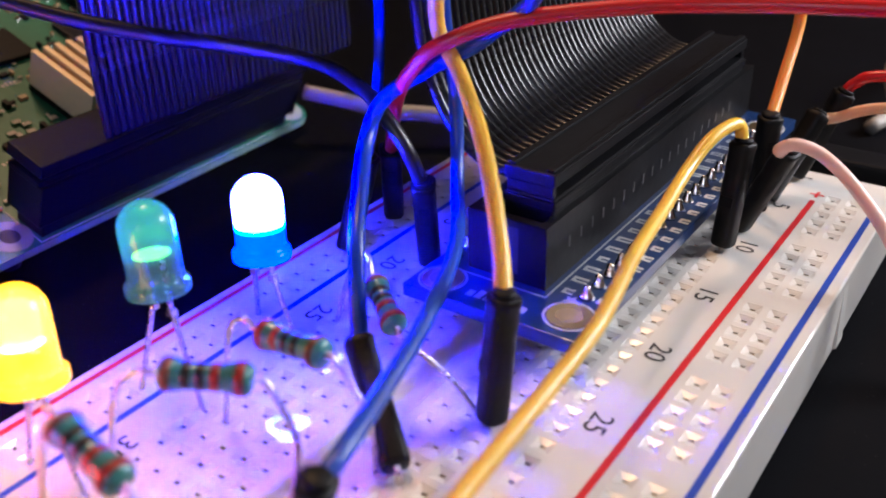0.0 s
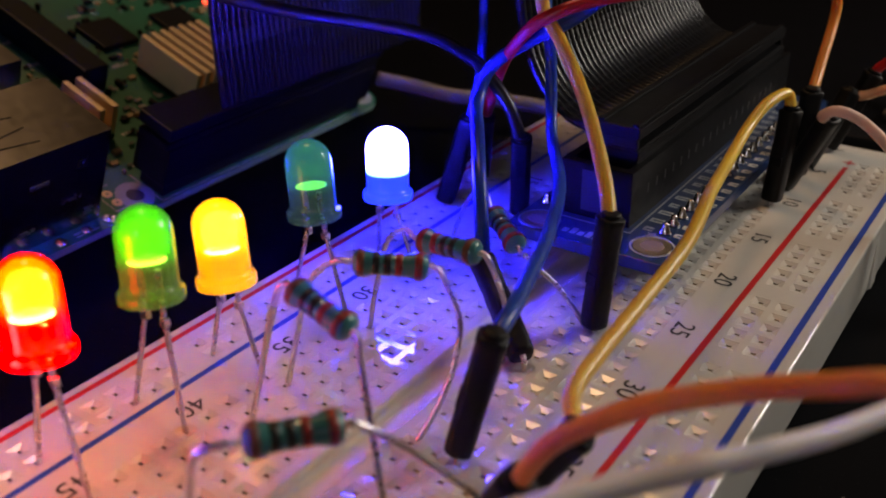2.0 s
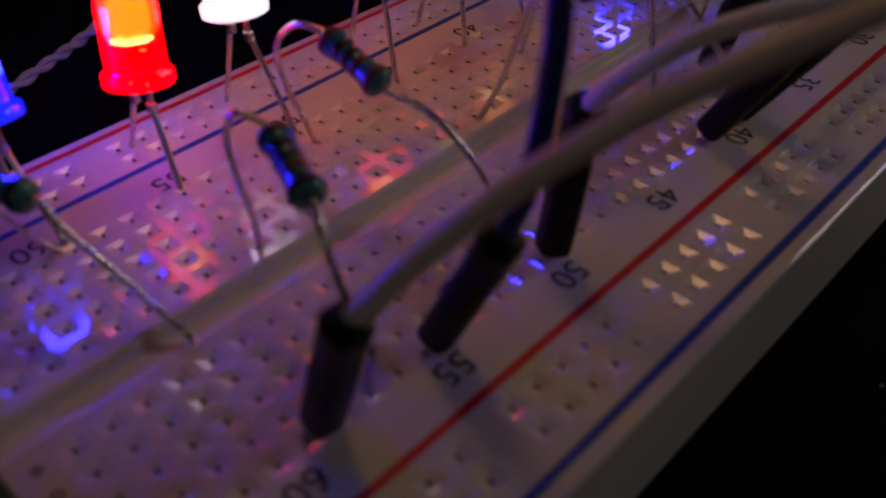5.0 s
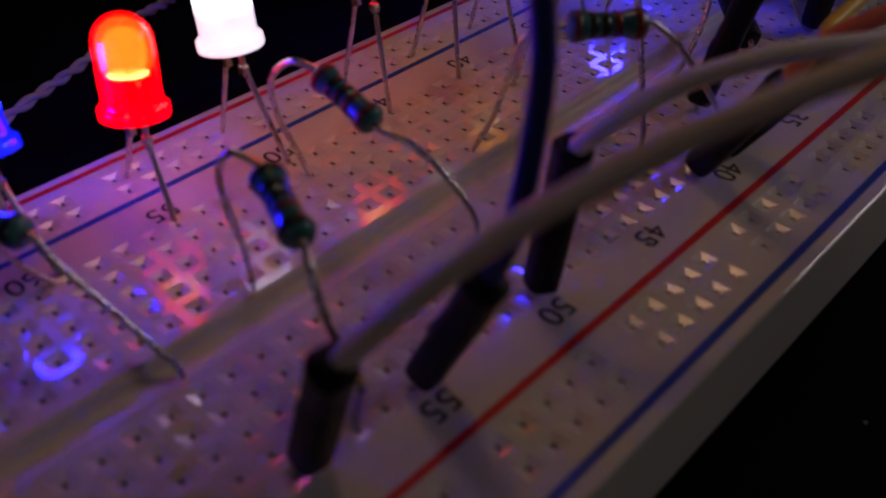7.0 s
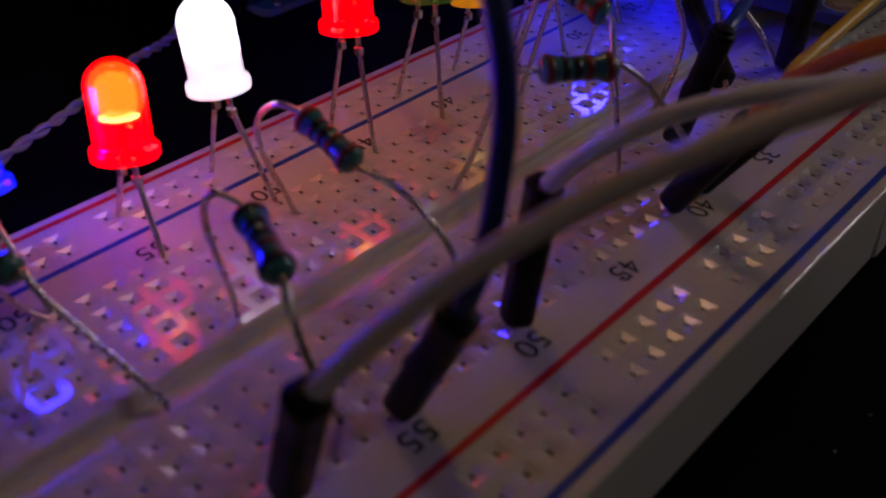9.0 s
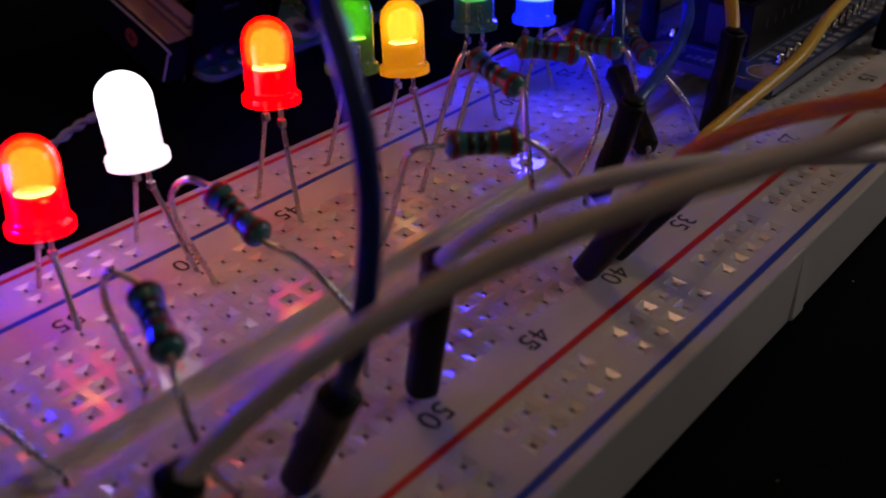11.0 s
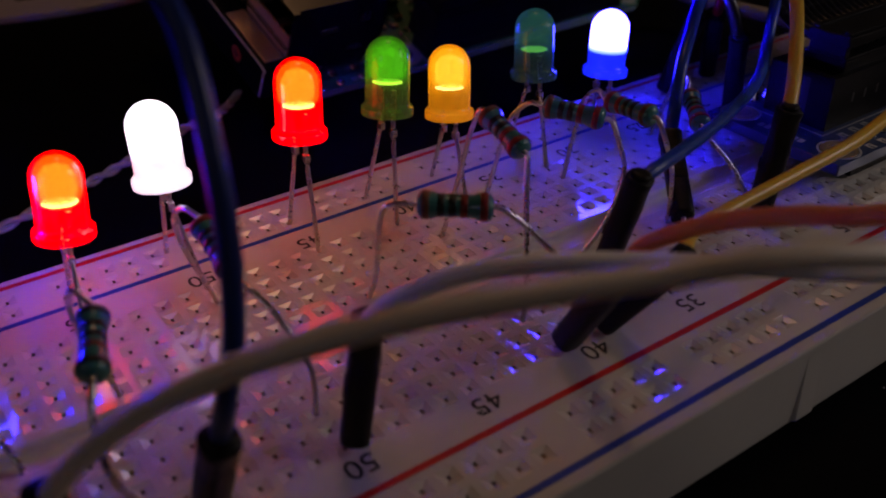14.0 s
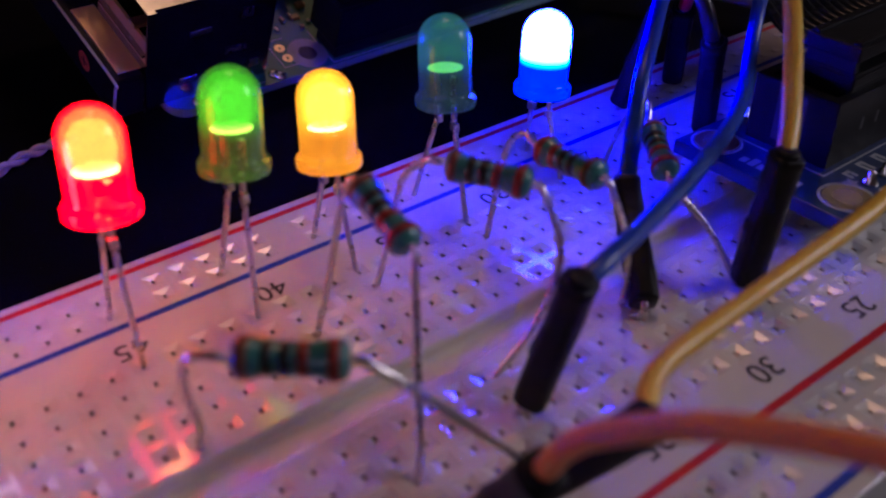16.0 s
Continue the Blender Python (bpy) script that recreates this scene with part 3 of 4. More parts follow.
def jumper(colour, label, ends, wire, radius=0.72):
    """Ends: one or two of (foot, head, socket); the wire starts in the first housing and may run into the second."""
    f0 = Vector(ends[0][0])
    ob = hold("jumper_wire", f0.x, f0.y, TOP)
    tagged(ob, label, "jumper wire", "jumper wires")
    base = Vector((f0.x, f0.y, TOP))
    tips = [housing(ob, base, *e) for e in ends]
    line = [tips[0] - (Vector(ends[0][1]) - Vector(ends[0][0])).normalized() * 0.6] + [Vector(p) for p in wire]
    if len(tips) > 1:
        line.append(tips[1] - (Vector(ends[1][1]) - Vector(ends[1][0])).normalized() * 0.6)
    part("insulation", tube("insulation", [p - base for p in line], radius, WIRES[colour], 14, 7), ob)
    return ob


jumper("white", "white jumper wire arching from the terminal row off the board", [((14.3, -24.6, 10.2), (15.1, -23.3, 20.7), (13.97, col(50), Z9))],
       [(16.6, -23.5, 23.6), (18.7, -22.0, 26.0), (21.6, -18.9, 28.2), (25.8, -13.4, 29.3), (31.2, -5.3, 28.9), (37.2, 4.9, 27.4), (44.7, 21.1, 24.8), (60.0, 50.0, 14.0), (80.0, 88.0, 0.8)])
jumper("navy", "dark blue jumper wire rising from the terminal row", [((14.2, -37.2, 10.2), (19.3, -37.0, 20.8), (13.97, col(55), Z9))],
       [(20.8, -36.5, 25.3), (20.9, -35.4, 29.7), (20.9, -34.8, 35.3), (19.5, -34.3, 40.4), (16.3, -33.7, 46.3), (10.2, -33.1, 53.5), (-6.0, -24.0, 74.0), (-40.0, 40.0, 92.0), (-120.0, 160.0, 60.0), (-165, 225, 0.8)])
jumper("beige", "cream jumper wire arching over the rail off the board", [((13.8, -47.1, 10.1), (17.5, -47.6, 19.8), (13.97, col(59), Z9))],
       [(19.6, -46.5, 23.6), (21.6, -44.9, 26.5), (23.9, -43.0, 29.4), (26.8, -40.4, 32.4), (30.3, -36.3, 35.2), (34.6, -29.7, 37.4), (39.3, -20.6, 38.3), (44.4, -9.8, 38.2), (52.0, 25.0, 27.0), (70.0, 72.0, 8.0), (84.0, 104.0, 0.8)])
jumper("orange", "orange jumper wire arching off the board", [((14.5, -2.0, 10.2), (21.0, -2.5, 21.4), (13.97, col(41), Z9))],
       [(22.2, -2.4, 24.0), (23.9, -1.8, 26.0), (27.9, -0.4, 28.9), (32.9, 0.7, 31.4), (37.2, 1.0, 33.3), (41.8, 1.2, 35.0), (56.0, 8.0, 34.0), (90.0, 32.0, 14.0), (112, 48, 0.8)])
jumper("yellow", "yellow jumper wire between two terminal columns", [((14.7, 2.7, 10.2), (20.9, 4.9, 19.7), (13.97, col(39), Z9)), ((14.4, 74.1, 10.1), (14.7, 75.6, 22.2), (13.97, col(11), Z9))],
       [(18.8, 8.7, 20.4), (18.0, 14.7, 20.3), (17.6, 23.8, 20.6), (16.9, 35.8, 21.0), (14.6, 47.8, 21.2), (12.9, 58.3, 21.0), (12.1, 66.2, 22.1), (12.7, 71.1, 24.1), (13.9, 75.5, 24.4)])
jumper("blue", "blue jumper wire curving up beside the adapter", [((8.6, 8.1, 10.5), (10.8, 9.1, 20.3), (8.89, col(37), Z9))],
       [(10.8, 12.3, 22.5), (8.8, 18.5, 22.0), (5.2, 29.0, 21.5), (-0.0, 40.7, 21.2), (-6.5, 50.5, 22.7), (-8.8, 53.7, 30.8), (-9.2, 52.4, 42.8), (-4.0, 48.0, 64.0), (10.0, 60.0, 95.0), (60.0, 160.0, 60.0), (90, 240, 0.8)])
jumper("blue", "bright blue jumper wire from a leaning connector", [((6.1, 23.0, 10.7), (-3.1, 29.7, 15.8), (6.35, col(31), Z9))],
       [(-5.7, 33.3, 22.4), (-9.7, 39.0, 25.2), (-13.5, 44.7, 27.3), (-13.3, 47.5, 30.8), (-9.7, 50.5, 33.8), (-3.8, 52.7, 37.6), (2.0, 54.0, 45.0), (4.0, 60.0, 70.0), (-10.0, 110.0, 95.0), (-60, 230, 0.8)], 0.8)
jumper("yellow", "yellow jumper wire looping up from the adapter's end", [((8.8, 33.0, 10.0), (9.3, 34.0, 21.2), (8.89, col(27), Z9))],
       [(6.6, 37.8, 24.8), (0.7, 44.5, 29.7), (-5.3, 49.6, 34.2), (-8.4, 50.6, 37.7), (-7.4, 49.5, 42.4), (-2.0, 47.0, 47.0), (8.0, 50.0, 70.0), (40.0, 120.0, 90.0), (110, 240, 0.8)], 0.8)
jumper("black", "black jumper wire running back over the desk to the far side", [((-12.1, 52.7, 10.2), (-10.0, 49.2, 21.7), (-11.43, col(20), Z9))],
       [(-10.9, 47.8, 25.9), (-13.9, 47.9, 29.3), (-17.3, 49.1, 30.7), (-23.8, 49.4, 32.5), (-32.7, 45.5, 34.0), (-38.8, 39.2, 36.0), (-46.2, 30.7, 39.9), (-60.0, 14.0, 50.0), (-80.0, -10.0, 72.0), (-120.0, -90.0, 70.0), (-140, -200, 0.8)], 0.8)
jumper("red", "red jumper wire arching high over the adapter", [((-23.1, 60.1, 10.2), (-19.0, 55.2, 22.8), (RAIL_L[0], 57.1, Z9))],
       [(-13.3, 49.8, 30.3), (-9.2, 47.8, 35.0), (-6.4, 48.2, 37.3), (-1.6, 52.0, 39.2), (6.9, 57.9, 40.2), (15.8, 62.7, 40.5), (27.8, 66.5, 40.8), (60.0, 80.0, 40.0), (120, 116, 0.8)], 0.75)
jumper("blue", "blue jumper wire rising straight from the power rail", [((-22.2, 50.0, 10.2), (-18.6, 51.1, 23.1), (RAIL_L[0], 47.7, Z9))],
       [(-17.7, 51.6, 28.3), (-19.1, 54.6, 34.9), (-19.6, 55.5, 44.0), (-20.5, 58.0, 62.0), (-30.0, 100.0, 90.0), (-90, 210, 0.8)], 0.6)
jumper("pink", "pale pink jumper wire looping over the rail end", [((14.3, 79.7, 10.1), (17.7, 78.7, 18.3), (13.97, col(9), Z9))],
       [(18.4, 76.7, 21.9), (20.1, 76.6, 22.9), (23.0, 77.3, 21.9), (27.2, 76.1, 19.3), (31.8, 74.9, 14.6), (37.0, 75.0, 5.0), (50, 74, 0.9), (90, 80, 0.9)])
jumper("orange", "orange jumper wire rising from the far columns", [((14.4, 85.1, 10.1), (14.7, 84.8, 20.5), (13.97, col(7), Z9))],
       [(14.2, 89.6, 25.5), (13.6, 95.4, 31.3), (13.4, 93.0, 38.0), (12.0, 99.0, 60.0), (20.0, 140.0, 80.0), (60, 250, 0.8)])
jumper("peach", "peach jumper wire running off past the board end", [((14.5, 89.0, 10.1), (16.6, 94.4, 16.8), (13.97, col(5), Z9))],
       [(19.1, 98.1, 18.8), (25.0, 99.4, 20.8), (40.0, 103.0, 21.0), (80, 118, 0.9)])
jumper("red", "red jumper wire running off past the board end", [((15.4, 98.0, 10.1), (18.1, 99.3, 17.9), (13.97, col(2), Z9))],
       [(20.3, 100.5, 22.9), (23.9, 100.6, 24.4), (40.0, 104.0, 25.0), (90, 124, 0.9)])

# ---- adapter board with its box header ----
adapter = hold("adapter_board", 2.2, 72, TOP)
tagged(adapter, "blue adapter board plugged into the breadboard", "circuit board")


def local(x, y, z=0.0):
    return at(x - 2.2, y - 72 + 1.2, z - TOP + 0.2)


LO = local(0, 0, 0)
part("circuit_board", box("circuit_board", -7.8, 41.0, 12.2, 12.0, 107.0, 13.7, blue_pcb, 0.12), adapter, m=LO)
for x in (-3.81 - 2.54, 8.89):
    part("pin_strip", box("pin_strip", x - 1.2, 47.2, TOP + 0.02, x + 1.2, 99.2, 12.18, black_abs, 0.1), adapter, m=LO)
for x, y in ((-4.8, 43.9), (9.4, 44.6), (9.4, 101.6), (-4.8, 101.6)):
    part("mounting_ring", lathe("mounting_ring", [(1.3, 13.72), (2.2, 13.72), (2.2, 13.82), (1.3, 13.82)], gold_mat, 24, False, True), adapter, m=local(x, y))
    part("ring_border", lathe("ring_border", [(2.35, 13.71), (2.6, 13.71), (2.6, 13.76), (2.35, 13.76)], silk_mat, 24, False, True), adapter, m=local(x, y))
    part("mounting_hole", lathe("mounting_hole", [(1.35, 13.72), (1.35, 13.84), (0.02, 13.84)], tan_mat, 20, False), adapter, m=local(x, y))
joint = lathe("solder_joint", [(0.85, 13.71), (0.7, 13.95), (0.42, 14.5), (0.36, 14.9), (0.1, 15.05)], solder_mat, 12)
bar = {w: joined("pad_label", [(-w / 2, -0.55, 13.71, w / 2, -0.2, 13.73), (-w / 2, 0.1, 13.71, w / 2, 0.5, 13.73), (-w / 2, -0.55, 13.7105, -w / 2 + 0.35, 0.5, 13.7305)], silk_mat) for w in (1.2, 1.7)}
for k in range(20):
    y = 48.6 + PITCH * k
    for x in (9.2, -6.4):
        part("solder_joint", joint, adapter, m=local(x, y))
    part("pad_label", bar[1.7 if k % 3 else 1.2], adapter, m=local(7.2, y))
    part("pad_label", bar[1.2], adapter, m=local(11.0, y))
part("silk_line", joined("silk_line", [(5.75, 46.2, 13.71, 5.95, 103.5, 13.73), (-5.2, 46.2, 13.71, 5.75, 46.4, 13.73)], silk_mat), adapter, m=LO)
star = [(0.9 * (1 if k % 2 == 0 else 0.45) * math.cos(math.pi * k / 5), 0.9 * (1 if k % 2 == 0 else 0.45) * math.sin(math.pi * k / 5), 13.73) for k in range(10)]
part("star_mark", mesh_of("star_mark", star, [tuple(range(10))], silk_mat), adapter, m=local(8.2, 47.2))
part("maker_mark", joined("maker_mark", [(-1.2 + 1.0 * k, 42.6, 13.71, -0.5 + 1.0 * k, 43.6 + (0.5 if k in (1, 3) else 0), 13.73) for k in range(7)], silk_mat), adapter, m=LO)
# box header: open trough with a key slot
part("box_header", can("box_header", -4.0, 47.4, 13.71, 5.2, 106.6, 20.6, black_abs, (0, 0, 1), 1.0), adapter, m=LO)
part("key_slot", joined("key_slot", [(-1.2, 47.36, 14.6, 2.0, 47.39, 19.8)], black_ink), adapter, m=LO)
part("header_tick", joined("header_tick", [(5.2, 52 + 2.54 * k, 16.6, 5.24, 52.35 + 2.54 * k, 17.8) for k in range(19)], tick_mat), adapter, m=LO)

# ---- ribbon cable with its two plugs ----
ribbon = hold("ribbon_cable", 0, 77.3, 20.3)
tagged(ribbon, "black forty-way ribbon cable joining the two boards", "ribbon cable")
RB = at(0, -76, -20)
part("plug", box("plug", -1.2, 50.0, 15.0, 4.4, 104.2, 22.3, black_abs, 0.2), ribbon, m=RB)
part("plug_cap", box("plug_cap", -1.4, 49.8, 21.0, 4.6, 104.4, 22.0, black_abs, 0.15), ribbon, m=RB)
part("strain_relief", box("strain_relief", -1.3, 49.9, 23.5, 4.5, 104.3, 24.9, black_abs, 0.2), ribbon, m=RB)
for x in (-1.0, 3.4):
    part("relief_ridge", box("relief_ridge", x, 50.2, 24.9, x + 0.8, 104.0, 25.3, black_abs, 0.12), ribbon, m=RB)
for y in (50.4, 103.8):
    part("clamp_post", box("clamp_post", -1.0, y - 0.4, 22.3, 4.2, y + 0.4, 23.5, black_abs, 0.1), ribbon, m=RB)
PATHXZ = [(3.0, 22.9, 0), (-2.4, 22.9, 0), (-6.0, 23.8, 0), (-9.8, 27.2, 0), (-12.6, 34, -0.2), (-14, 46, -0.5), (-18, 64, -1.2), (-29, 80, -2.8), (-44, 82, -4.4),
          (-55, 68, -5.4), (-60, 48, -6.0), (-61.4, 32, -6.2), (-61.5, 20, -6.2), (-61.5, 16.2, -6.2)]
strand = tube("conductor", [(x, dy, z) for x, z, dy in PATHXZ], 0.62, ribbon_mat, 8, 4)
for k in range(40):
    part("conductor", strand, ribbon, m=at(0, 52.4 + 1.27 * k - 76, -20))

# ---- single-board computer ----
TILTED = at(-64.3, 11.1, 4.2, 23.69, 1.11, 94.18) @ at(0, 0, -5.0)
pi = hold("single_board_computer")
pi.matrix_world = TILTED
tagged(pi, "green single-board computer propped at a slant with heat sinks", "circuit board")
PB, PT = 3.6, 5.0
outline = []
for cx, cy, a0 in ((3, 3, 180), (82, 3, 270), (82, 53, 0), (3, 53, 90)):
    outline += [(cx + 3 * math.cos(radians(a0 + 15 * k)), cy + 3 * math.sin(radians(a0 + 15 * k))) for k in range(7)]
N = len(outline)
me = mesh_of("circuit_board", [(x, y, z) for z in (PB, PT) for x, y in outline],
             [tuple(range(N))[::-1], tuple(range(N, 2 * N))] + [(k, (k + 1) % N, N + (k + 1) % N, N + k) for k in range(N)], green_pcb)
me.materials.append(green_edge)
for p in me.polygons:
    p.material_index = 1 if len(p.vertices) == 4 else 0
part("circuit_board", me, pi)
for x, y in ((23.5, 3.5), (81.5, 3.5), (23.5, 52.5), (81.5, 52.5)):
    part("mounting_ring", lathe("mounting_ring", [(1.4, PT + 0.01), (3.0, PT + 0.01), (3.0, PT + 0.06), (1.4, PT + 0.06)], ring_mat, 28, False, True), pi, "pale ring round a mounting hole", m=at(x, y, 0))
    # black disc in place of the dark inside the hole
    part("mounting_hole", lathe("mounting_hole", [(1.42, PT + 0.015), (1.42, PT + 0.05), (0.02, PT + 0.05)], black_ink, 20, False), pi, m=at(x, y, 0))
    drop = (TILTED @ Vector((x * MM, y * MM, PB * MM))).z / MM / 0.938
    part("standoff", lathe("standoff", [(1.6, PB - drop + 0.3), (1.7, PB - drop + 0.6), (1.6, PB)], black_abs, 16), pi, m=at(x, y, 0))


def usb_port(q):
    """A stacked double port: steel can with springs, two mouths with their tongues, flared lips."""
    u = part("usb_port", can("usb_port", -2.2, q, PT, 15.5, q + 13.35, 21.2, steel_mat, (-1, 0, 0), 0.35), pi, "stacked steel USB port")
    part("divider", box("divider", -2.2, q + 0.36, 12.2, 15.1, q + 12.98, 13.9, steel_mat, 0.1), u)
    part("lip", joined("lip", [(-3.3, q - 0.9, 21.2, -2.2, q + 14.2, 21.5), (-3.3, q - 0.9, 4.8, -2.2, q - 0.55, 21.2), (-3.3, q + 13.9, 4.8, -2.2, q + 14.2, 21.2), (-3.3, q + 0.3, 12.0, -2.2, q + 13.0, 12.3), (-3.3, q + 0.3, 13.8, -2.2, q + 13.0, 14.1)], steel_mat), u)
    part("tongue", box("tongue", -0.8, q + 1.2, 17.9, 14, q + 12.2, 19.6, black_abs, 0.2), u)
    part("divider_face", box("divider_face", -2.7, q + 0.5, 12.3, -2.25, q + 12.9, 16.0, gold_lit_mat, 0.1), u, "face between the ports with warm light put into its golden colour")
    part("lower_lip", box("lower_lip", -6.4, q + 0.5, 11.96, -2.3, q + 12.9, 12.25, gold_lit_mat, 0.08), u)
    for d in (3.0, 9.0):
        part("spring", box("spring", -2.9, q + d, 16.05, -0.6, q + d + 1.5, 16.7, gold_mat, 0.15), u)
        part("lower_spring", box("lower_spring", -2.95, q + d + 0.3, 13.6, -2.7, q + d + 1.2, 14.2, gold_mat, 0.08), u)
    for d in (2.6, 8.2):
        leaf = [(-1.2, q + d + 0.9, 21.23), (-1.2, q + d + 1.7, 21.23), (4.6, q + d + 2.2, 21.0), (4.6, q + d + 0.4, 21.0)]
        part("roof_spring", mesh_of("roof_spring", leaf, [(0, 1, 2, 3)], tan_mat), u, "sprung steel leaf")
        slots = []
        for x0, y0, x1, y1 in ((-1.4, 0.75, 6.0, -0.3), (-1.4, 1.85, 6.0, 2.9)):
            slots += [(x0, q + d + y0 - 0.14, 21.24), (x0, q + d + y0 + 0.14, 21.24), (x1, q + d + y1 + 0.14, 21.24), (x1, q + d + y1 - 0.14, 21.24)]
        # black strips on the roof stand for the dark in its slots
        part("roof_slot", mesh_of("roof_slot", slots, [(0, 1, 2, 3), (4, 5, 6, 7)], black_ink), u)
    part("side_clip", joined("side_clip", [(3.0, q - 0.08, 15.5, 6.0, q, 16.2), (8.5, q - 0.12, 11.0, 11.5, q, 11.7), (10.5, q - 0.1, 16.5, 12.0, q, 17.8), (2.0, q - 0.1, 8.0, 4.5, q, 8.6), (12.5, q - 0.1, 7.2, 14.0, q, 8.4)], tin_mat), u)


usb_port(2.4)
usb_port(20.4)
eth = part("network_jack", box("network_jack", -2.0, 38.6, PT, 19, 54.4, 18.6, steel_mat, 0.3), pi, "steel network jack with a green status light")
# flat black patch instead of the jack's shaded inside
part("jack_mouth", joined("jack_mouth", [(-2.03, 42.0, 6.6, -2.0, 52.4, 14.6)], black_ink), eth)
part("status_light", box("status_light", -2.4, 39.2, 6.6, -1.95, 41.4, 8.6, glowing("green_status", (0.25, 1.0, 0.02), 2.5), 0.1), eth, "glowing green status light")


def heat_sink(p0, q0, w, d, z0, z1, fins):
    h = part("heat_sink", box("heat_sink", p0, q0, z0, p0 + w, q0 + d, z0 + 1.6, alu_mat, 0.1), pi, "finned aluminium heat sink")
    step = (w - 1.0) / (fins - 1)
    fin = box("fin", 0, q0, z0 + 1.5, 1.0, q0 + d, z1, alu_mat, 0.12)
    for k in range(fins):
        part("fin", fin, h, m=at(p0 + k * step, 0, 0))


heat_sink(47, 15.4, 14, 13.8, 6.2, 12.4, 7)
heat_sink(21.5, 15.8, 8.8, 8.8, 6.2, 11.6, 4)
part("processor", box("processor", 47, 15.4, PT, 61, 29.2, 6.2, black_abs, 0.15), pi)
part("network_chip", box("network_chip", 21.5, 15.8, PT, 30.3, 24.6, 6.2, black_abs, 0.15), pi)
part("flex_connector", box("flex_connector", 33.5, 27, PT, 38.5, 52, 10.0, black_abs, 0.3), pi, "long black flex connector")
part("pin_header", box("pin_header", 26.6, 1.0, PT, 78.0, 6.0, 7.6, black_abs, 0.15), pi)
part("cable_plug", box("cable_plug", 25.6, 0.4, 7.6, 79.0, 7.0, 14.6, black_abs, 0.25), pi, "black ribbon plug seated on the pin header")
part("plug_cap", box("plug_cap", 25.2, 0.8, 14.6, 79.4, 6.6, 15.6, black_abs, 0.15), pi)
part("strain_relief", box("strain_relief", 25.2, 0.4, 16.4, 79.4, 7.0, 18.4, black_abs, 0.25), pi)
part("silk_outline", joined("silk_outline", [(26.0, 0.28, PT + 0.01, 79.0, 0.45, PT + 0.03), (26.0, 0.45, PT + 0.01, 26.17, 7.6, PT + 0.03), (18.6, 2.0, PT + 0.01, 18.75, 7.6, PT + 0.03), (18.6, 7.45, PT + 0.01, 21.6, 7.6, PT + 0.03), (18.6, 2.0, PT + 0.01, 21.6, 2.15, PT + 0.03),
                                             (10.4, 0.7, PT + 0.01, 14.5, 0.85, PT + 0.03), (10.4, 1.3, PT + 0.01, 13.5, 1.45, PT + 0.03)], silk_mat), pi)
for k, q in enumerate((3.6, 5.8)):
    part("test_pad", lathe("test_pad", [(0.25, PT + 0.01), (0.8, PT + 0.01), (0.8, PT + 0.08), (0.25, PT + 0.08)], gold_mat, 14, False, True), pi, m=at(20.1, q, 0))
for p, q in ((4.0, 0.9), (8.0, 1.1), (12.5, 1.2), (16.5, 1.6), (17.2, 0.9)):
    part("solder_joint", lathe("solder_joint", [(0.9, PT), (0.8, PT + 0.25), (0.4, PT + 0.55), (0.05, PT + 0.65)], solder_mat, 12), pi, m=at(p, q, 0))
rng = random.Random(7)
for name, mat, count, hi in (("tan_parts", tan_mat, 120, 0.9), ("tinned_parts", solder_mat, 150, 0.6), ("black_parts", black_abs, 60, 1.1)):
    blocks = []
    while len(blocks) < count:
        p, q = rng.uniform(17.5, 83), rng.uniform(7.6, 54)
        w, d = rng.choice(((0.9, 0.5), (0.5, 0.9), (1.4, 0.8), (0.8, 1.4), (0.5, 0.5)))
        if 45.5 < p < 62 and 14 < q < 30 or 20 < p < 31 and 14.5 < q < 25.5 or q > 26 and 32 < p < 40 or p < 20 and q > 37:
            continue
        blocks.append((p, q, PT + 0.001, p + w, q + d, PT + rng.uniform(0.3, hi)))
    tagged(part(name, joined(name, blocks, mat), pi), kind="stuff")
marks = []
for k in range(34):
    p, q = rng.uniform(20, 80), rng.uniform(8, 50)
    for c in range(rng.randint(2, 5)):
        marks.append((p + 0.75 * c, q, PT + 0.005, p + 0.75 * c + 0.45, q + rng.choice((0.7, 0.9)), PT + 0.02))
tagged(part("silk_marks", joined("silk_marks", marks, silk_mat), pi), kind="stuff")
chips = [(66, 12, 76, 22, 1.2), (62, 34, 70, 42, 1.0), (46, 36, 54, 44, 1.0), (34, 10, 40, 15, 0.9), (70, 44, 80, 52, 3.0)]
for p0, q0, p1, q1, h in chips:
    part("chip", box("chip", p0, q0, PT, p1, q1, PT + h, black_abs, 0.12), pi)
part("power_light", box("power_light", 77.4, 41.8, PT, 78.8, 42.7, PT + 0.6, glowing("red_status", (1.0, 0.05, 0.02), 4.0), 0.08), pi, "glowing red power light")

# ---- other things on the desk ----
blk = hold("usb_dongle")
blk.matrix_world = TILTED
tagged(blk, "flat black USB dongle plugged in below the ports, with orange sticker", "dongle")
part("shell", box("shell", -7.4, 1.6, 5.6, -3.4, 31.0, 11.9, black_abs, 0.4), blk)
part("edge_trim", tube("edge_trim", [(-7.2, 31, 11.95), (-7.3, 16, 12.0), (-7.3, 2.4, 11.95), (-7.4, 1.5, 11.0), (-7.5, 1.6, 6.5)], 0.2, cord_mat, 8), blk, "pale edge trim")
part("sticker", lathe("sticker", [(0.02, 0), (1.4, 0), (1.4, 0.06), (0.02, 0.07)], orange_mat, 20, False), blk, "round orange sticker", m=at(-7.42, 9.5, 8.9, 0, -90, 0))
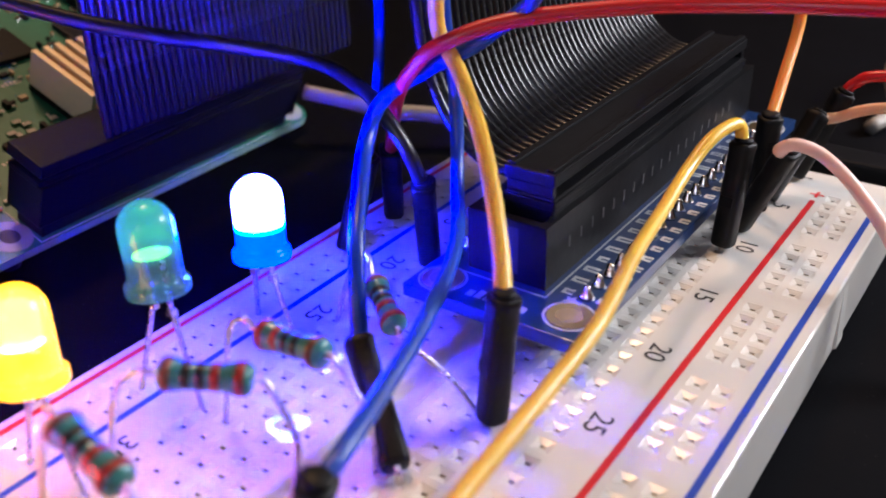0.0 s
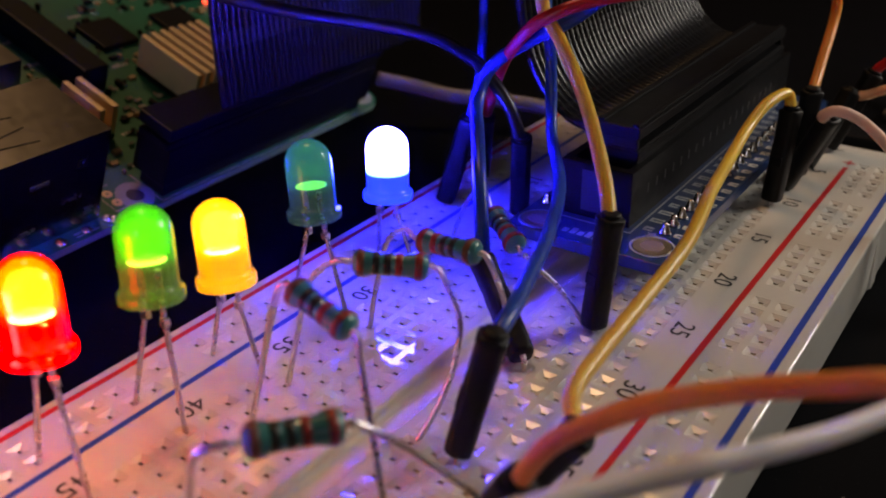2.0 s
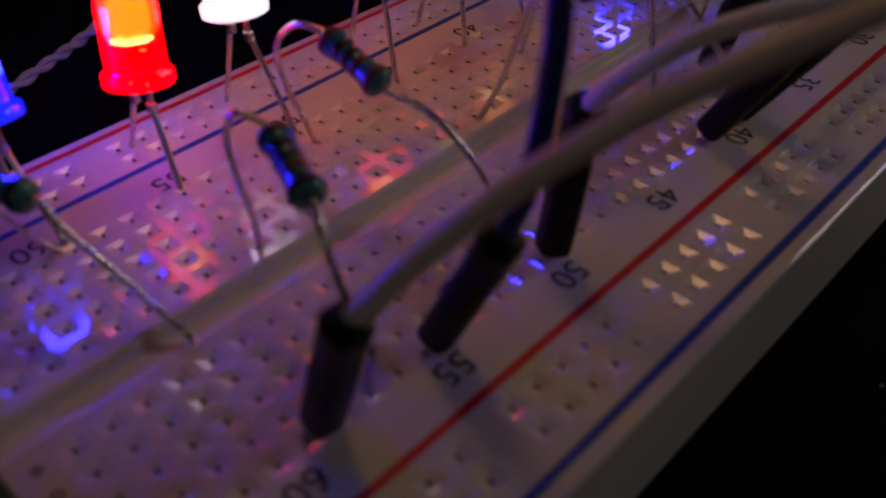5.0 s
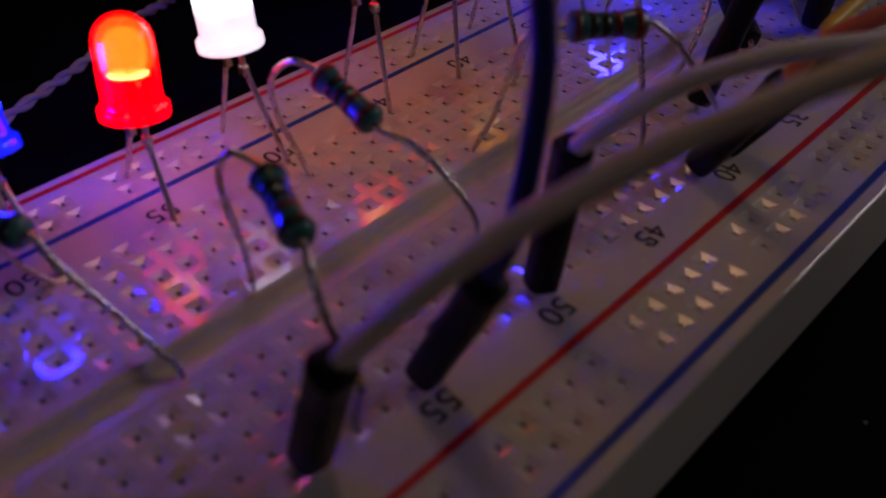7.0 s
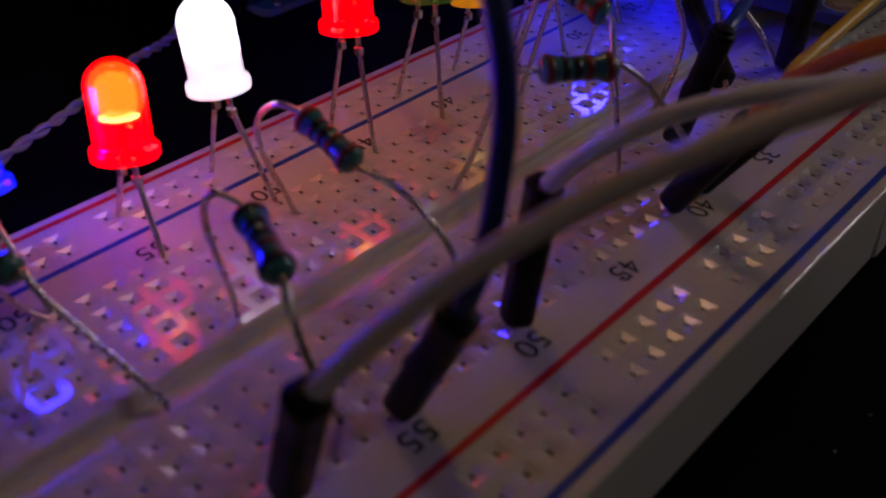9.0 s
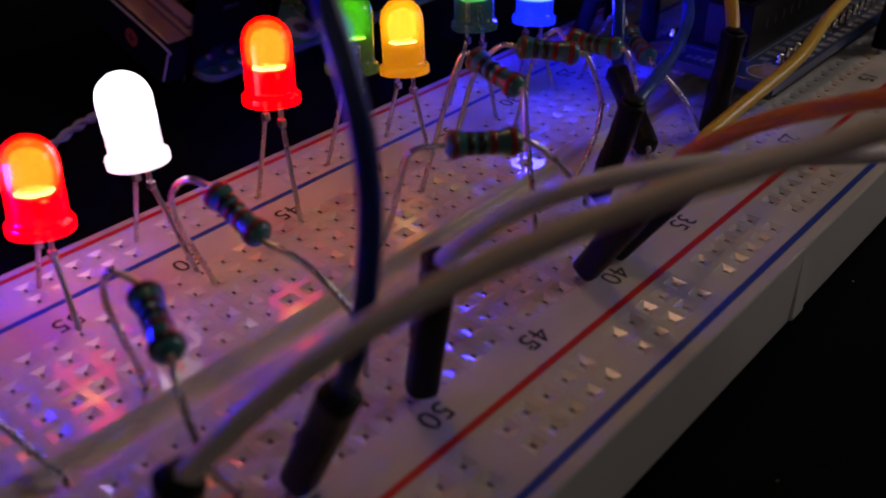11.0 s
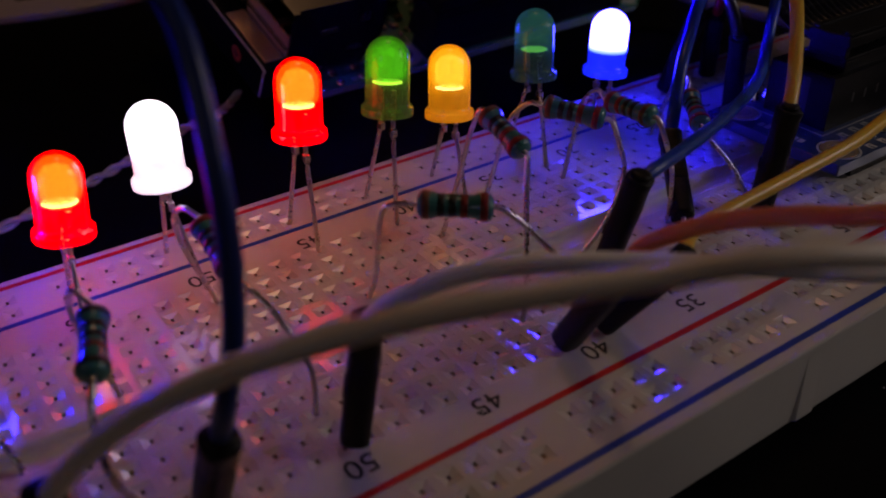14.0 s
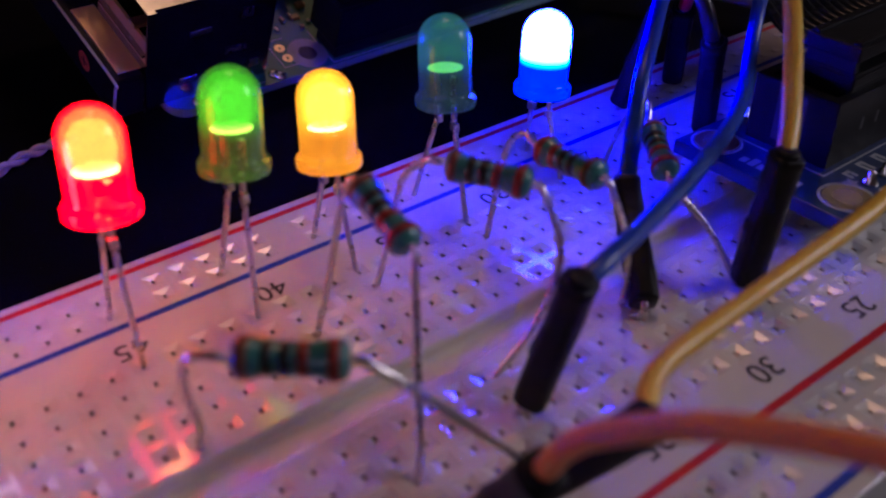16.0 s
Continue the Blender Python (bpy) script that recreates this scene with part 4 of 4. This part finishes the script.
part("sticker_mark", joined("sticker_mark", [(-0.8, -0.12, 0.08, 0.8, 0.12, 0.1), (-0.12, -0.8, 0.08, 0.12, 0.8, 0.1)], black_ink), blk, m=at(-7.42, 9.5, 8.9, 0, -90, 0))

cord = hold("twisted_cord", -60, -25, 0)
tagged(cord, "thin twisted white cord lying on the black desk", "cord")
CORD = [(-16, 30, 3.0), (-14, 25, 1.0), (-11.6, 17, 0.8), (-5, 5, 0.8), (0, -6, 0.8), (6, -20, 0.8), (14, -45, 0.8)]
line = smooth_line(CORD, 12)
for ph in (0, math.pi):
    pts = [q + 0.42 * Vector((math.cos(i * 0.9 + ph), 0, math.sin(i * 0.9 + ph))) for i, q in enumerate(line)]
    part("strand", tube("strand", pts, 0.42, cord_mat, 6, 3), cord)

hose = hold("grey_cable", -49, 102, 0)
tagged(hose, "grey-beige cable lying on the desk behind the boards", "cable")
part("sheath", tube("sheath", [(-18, -11, 9.0), (-12, -8.6, 8.0), (-4.5, -5.7, 6.5), (2, -2.3, 6.0), (9, 1.6, 5.0), (22, 10, 2.0), (50, 34, 1.4)], 1.35, beige_cable, 14), hose)

disc = hold("optical_disc", -205, 2, 0)
tagged(disc, "pale lilac optical disc lying flat on the desk", "disc")
part("plate", lathe("plate", [(7.5, 0), (60, 0), (60.1, 0.6), (60, 1.2), (7.5, 1.2)], disc_mat, 64, False, True), disc)
part("printed_bar", joined("printed_bar", [(40 + 0.4 * k, -14 + 5 * k, 1.202, 46, -10.6 + 5 * k, 1.21) for k in range(6)], black_ink), disc, "dark printed lettering")

plug = hold("network_plug", -176, 26, 1.2, 50)
tagged(plug, "white plastic plug with a curved release tab resting on the disc", "plug")
part("shell", box("shell", -14, -1, 0, 22, 20, 16, white_plastic, 1.2), plug)
# two black strips for the shade in the slots
part("slot", joined("slot", [(-9, -1.05, 0.5, -8, -0.99, 7), (-5.5, -1.05, 0.5, -4.5, -0.99, 7)], black_ink), plug)
part("release_tab", tube("release_tab", [(-2, -1, 3.4), (2, -4, 3.0), (8, -7, 2.0), (16, -8, 1.6)], 1.5, white_plastic, 12), plug)

wisp = hold("grey_lead", 30, 150, 0)
tagged(wisp, "pale grey lead curling on the desk behind the board", "cable")
part("sheath", tube("sheath", [(-14, -6, 1.4), (-12, 2, 3.0), (-15, 10, 8), (-10, 18, 12), (-12, 30, 6), (0, 60, 1.4)], 1.3, grey_mat, 10), wisp)
strip = hold("black_bar", 30, 118, 0)
tagged(strip, "long black plastic bar lying behind the board", "bar")
part("bar", box("bar", -40, -2, 0, 70, 4, 6, black_abs, 0.6), strip)

dust = []
for k in range(70):
    x, y = rng.uniform(30, 95), rng.uniform(-60, 110)
    s = rng.uniform(0.08, 0.22)
    dust.append((x, y, 0.001, x + s, y + s * rng.uniform(0.6, 2), 0.06))
tagged(new("dust", joined("dust", dust, cord_mat)), "pale dust specks on the black desk", "dust", kind="stuff")


def motions():
    """Only the camera moves; nothing on the desk does."""


motions()
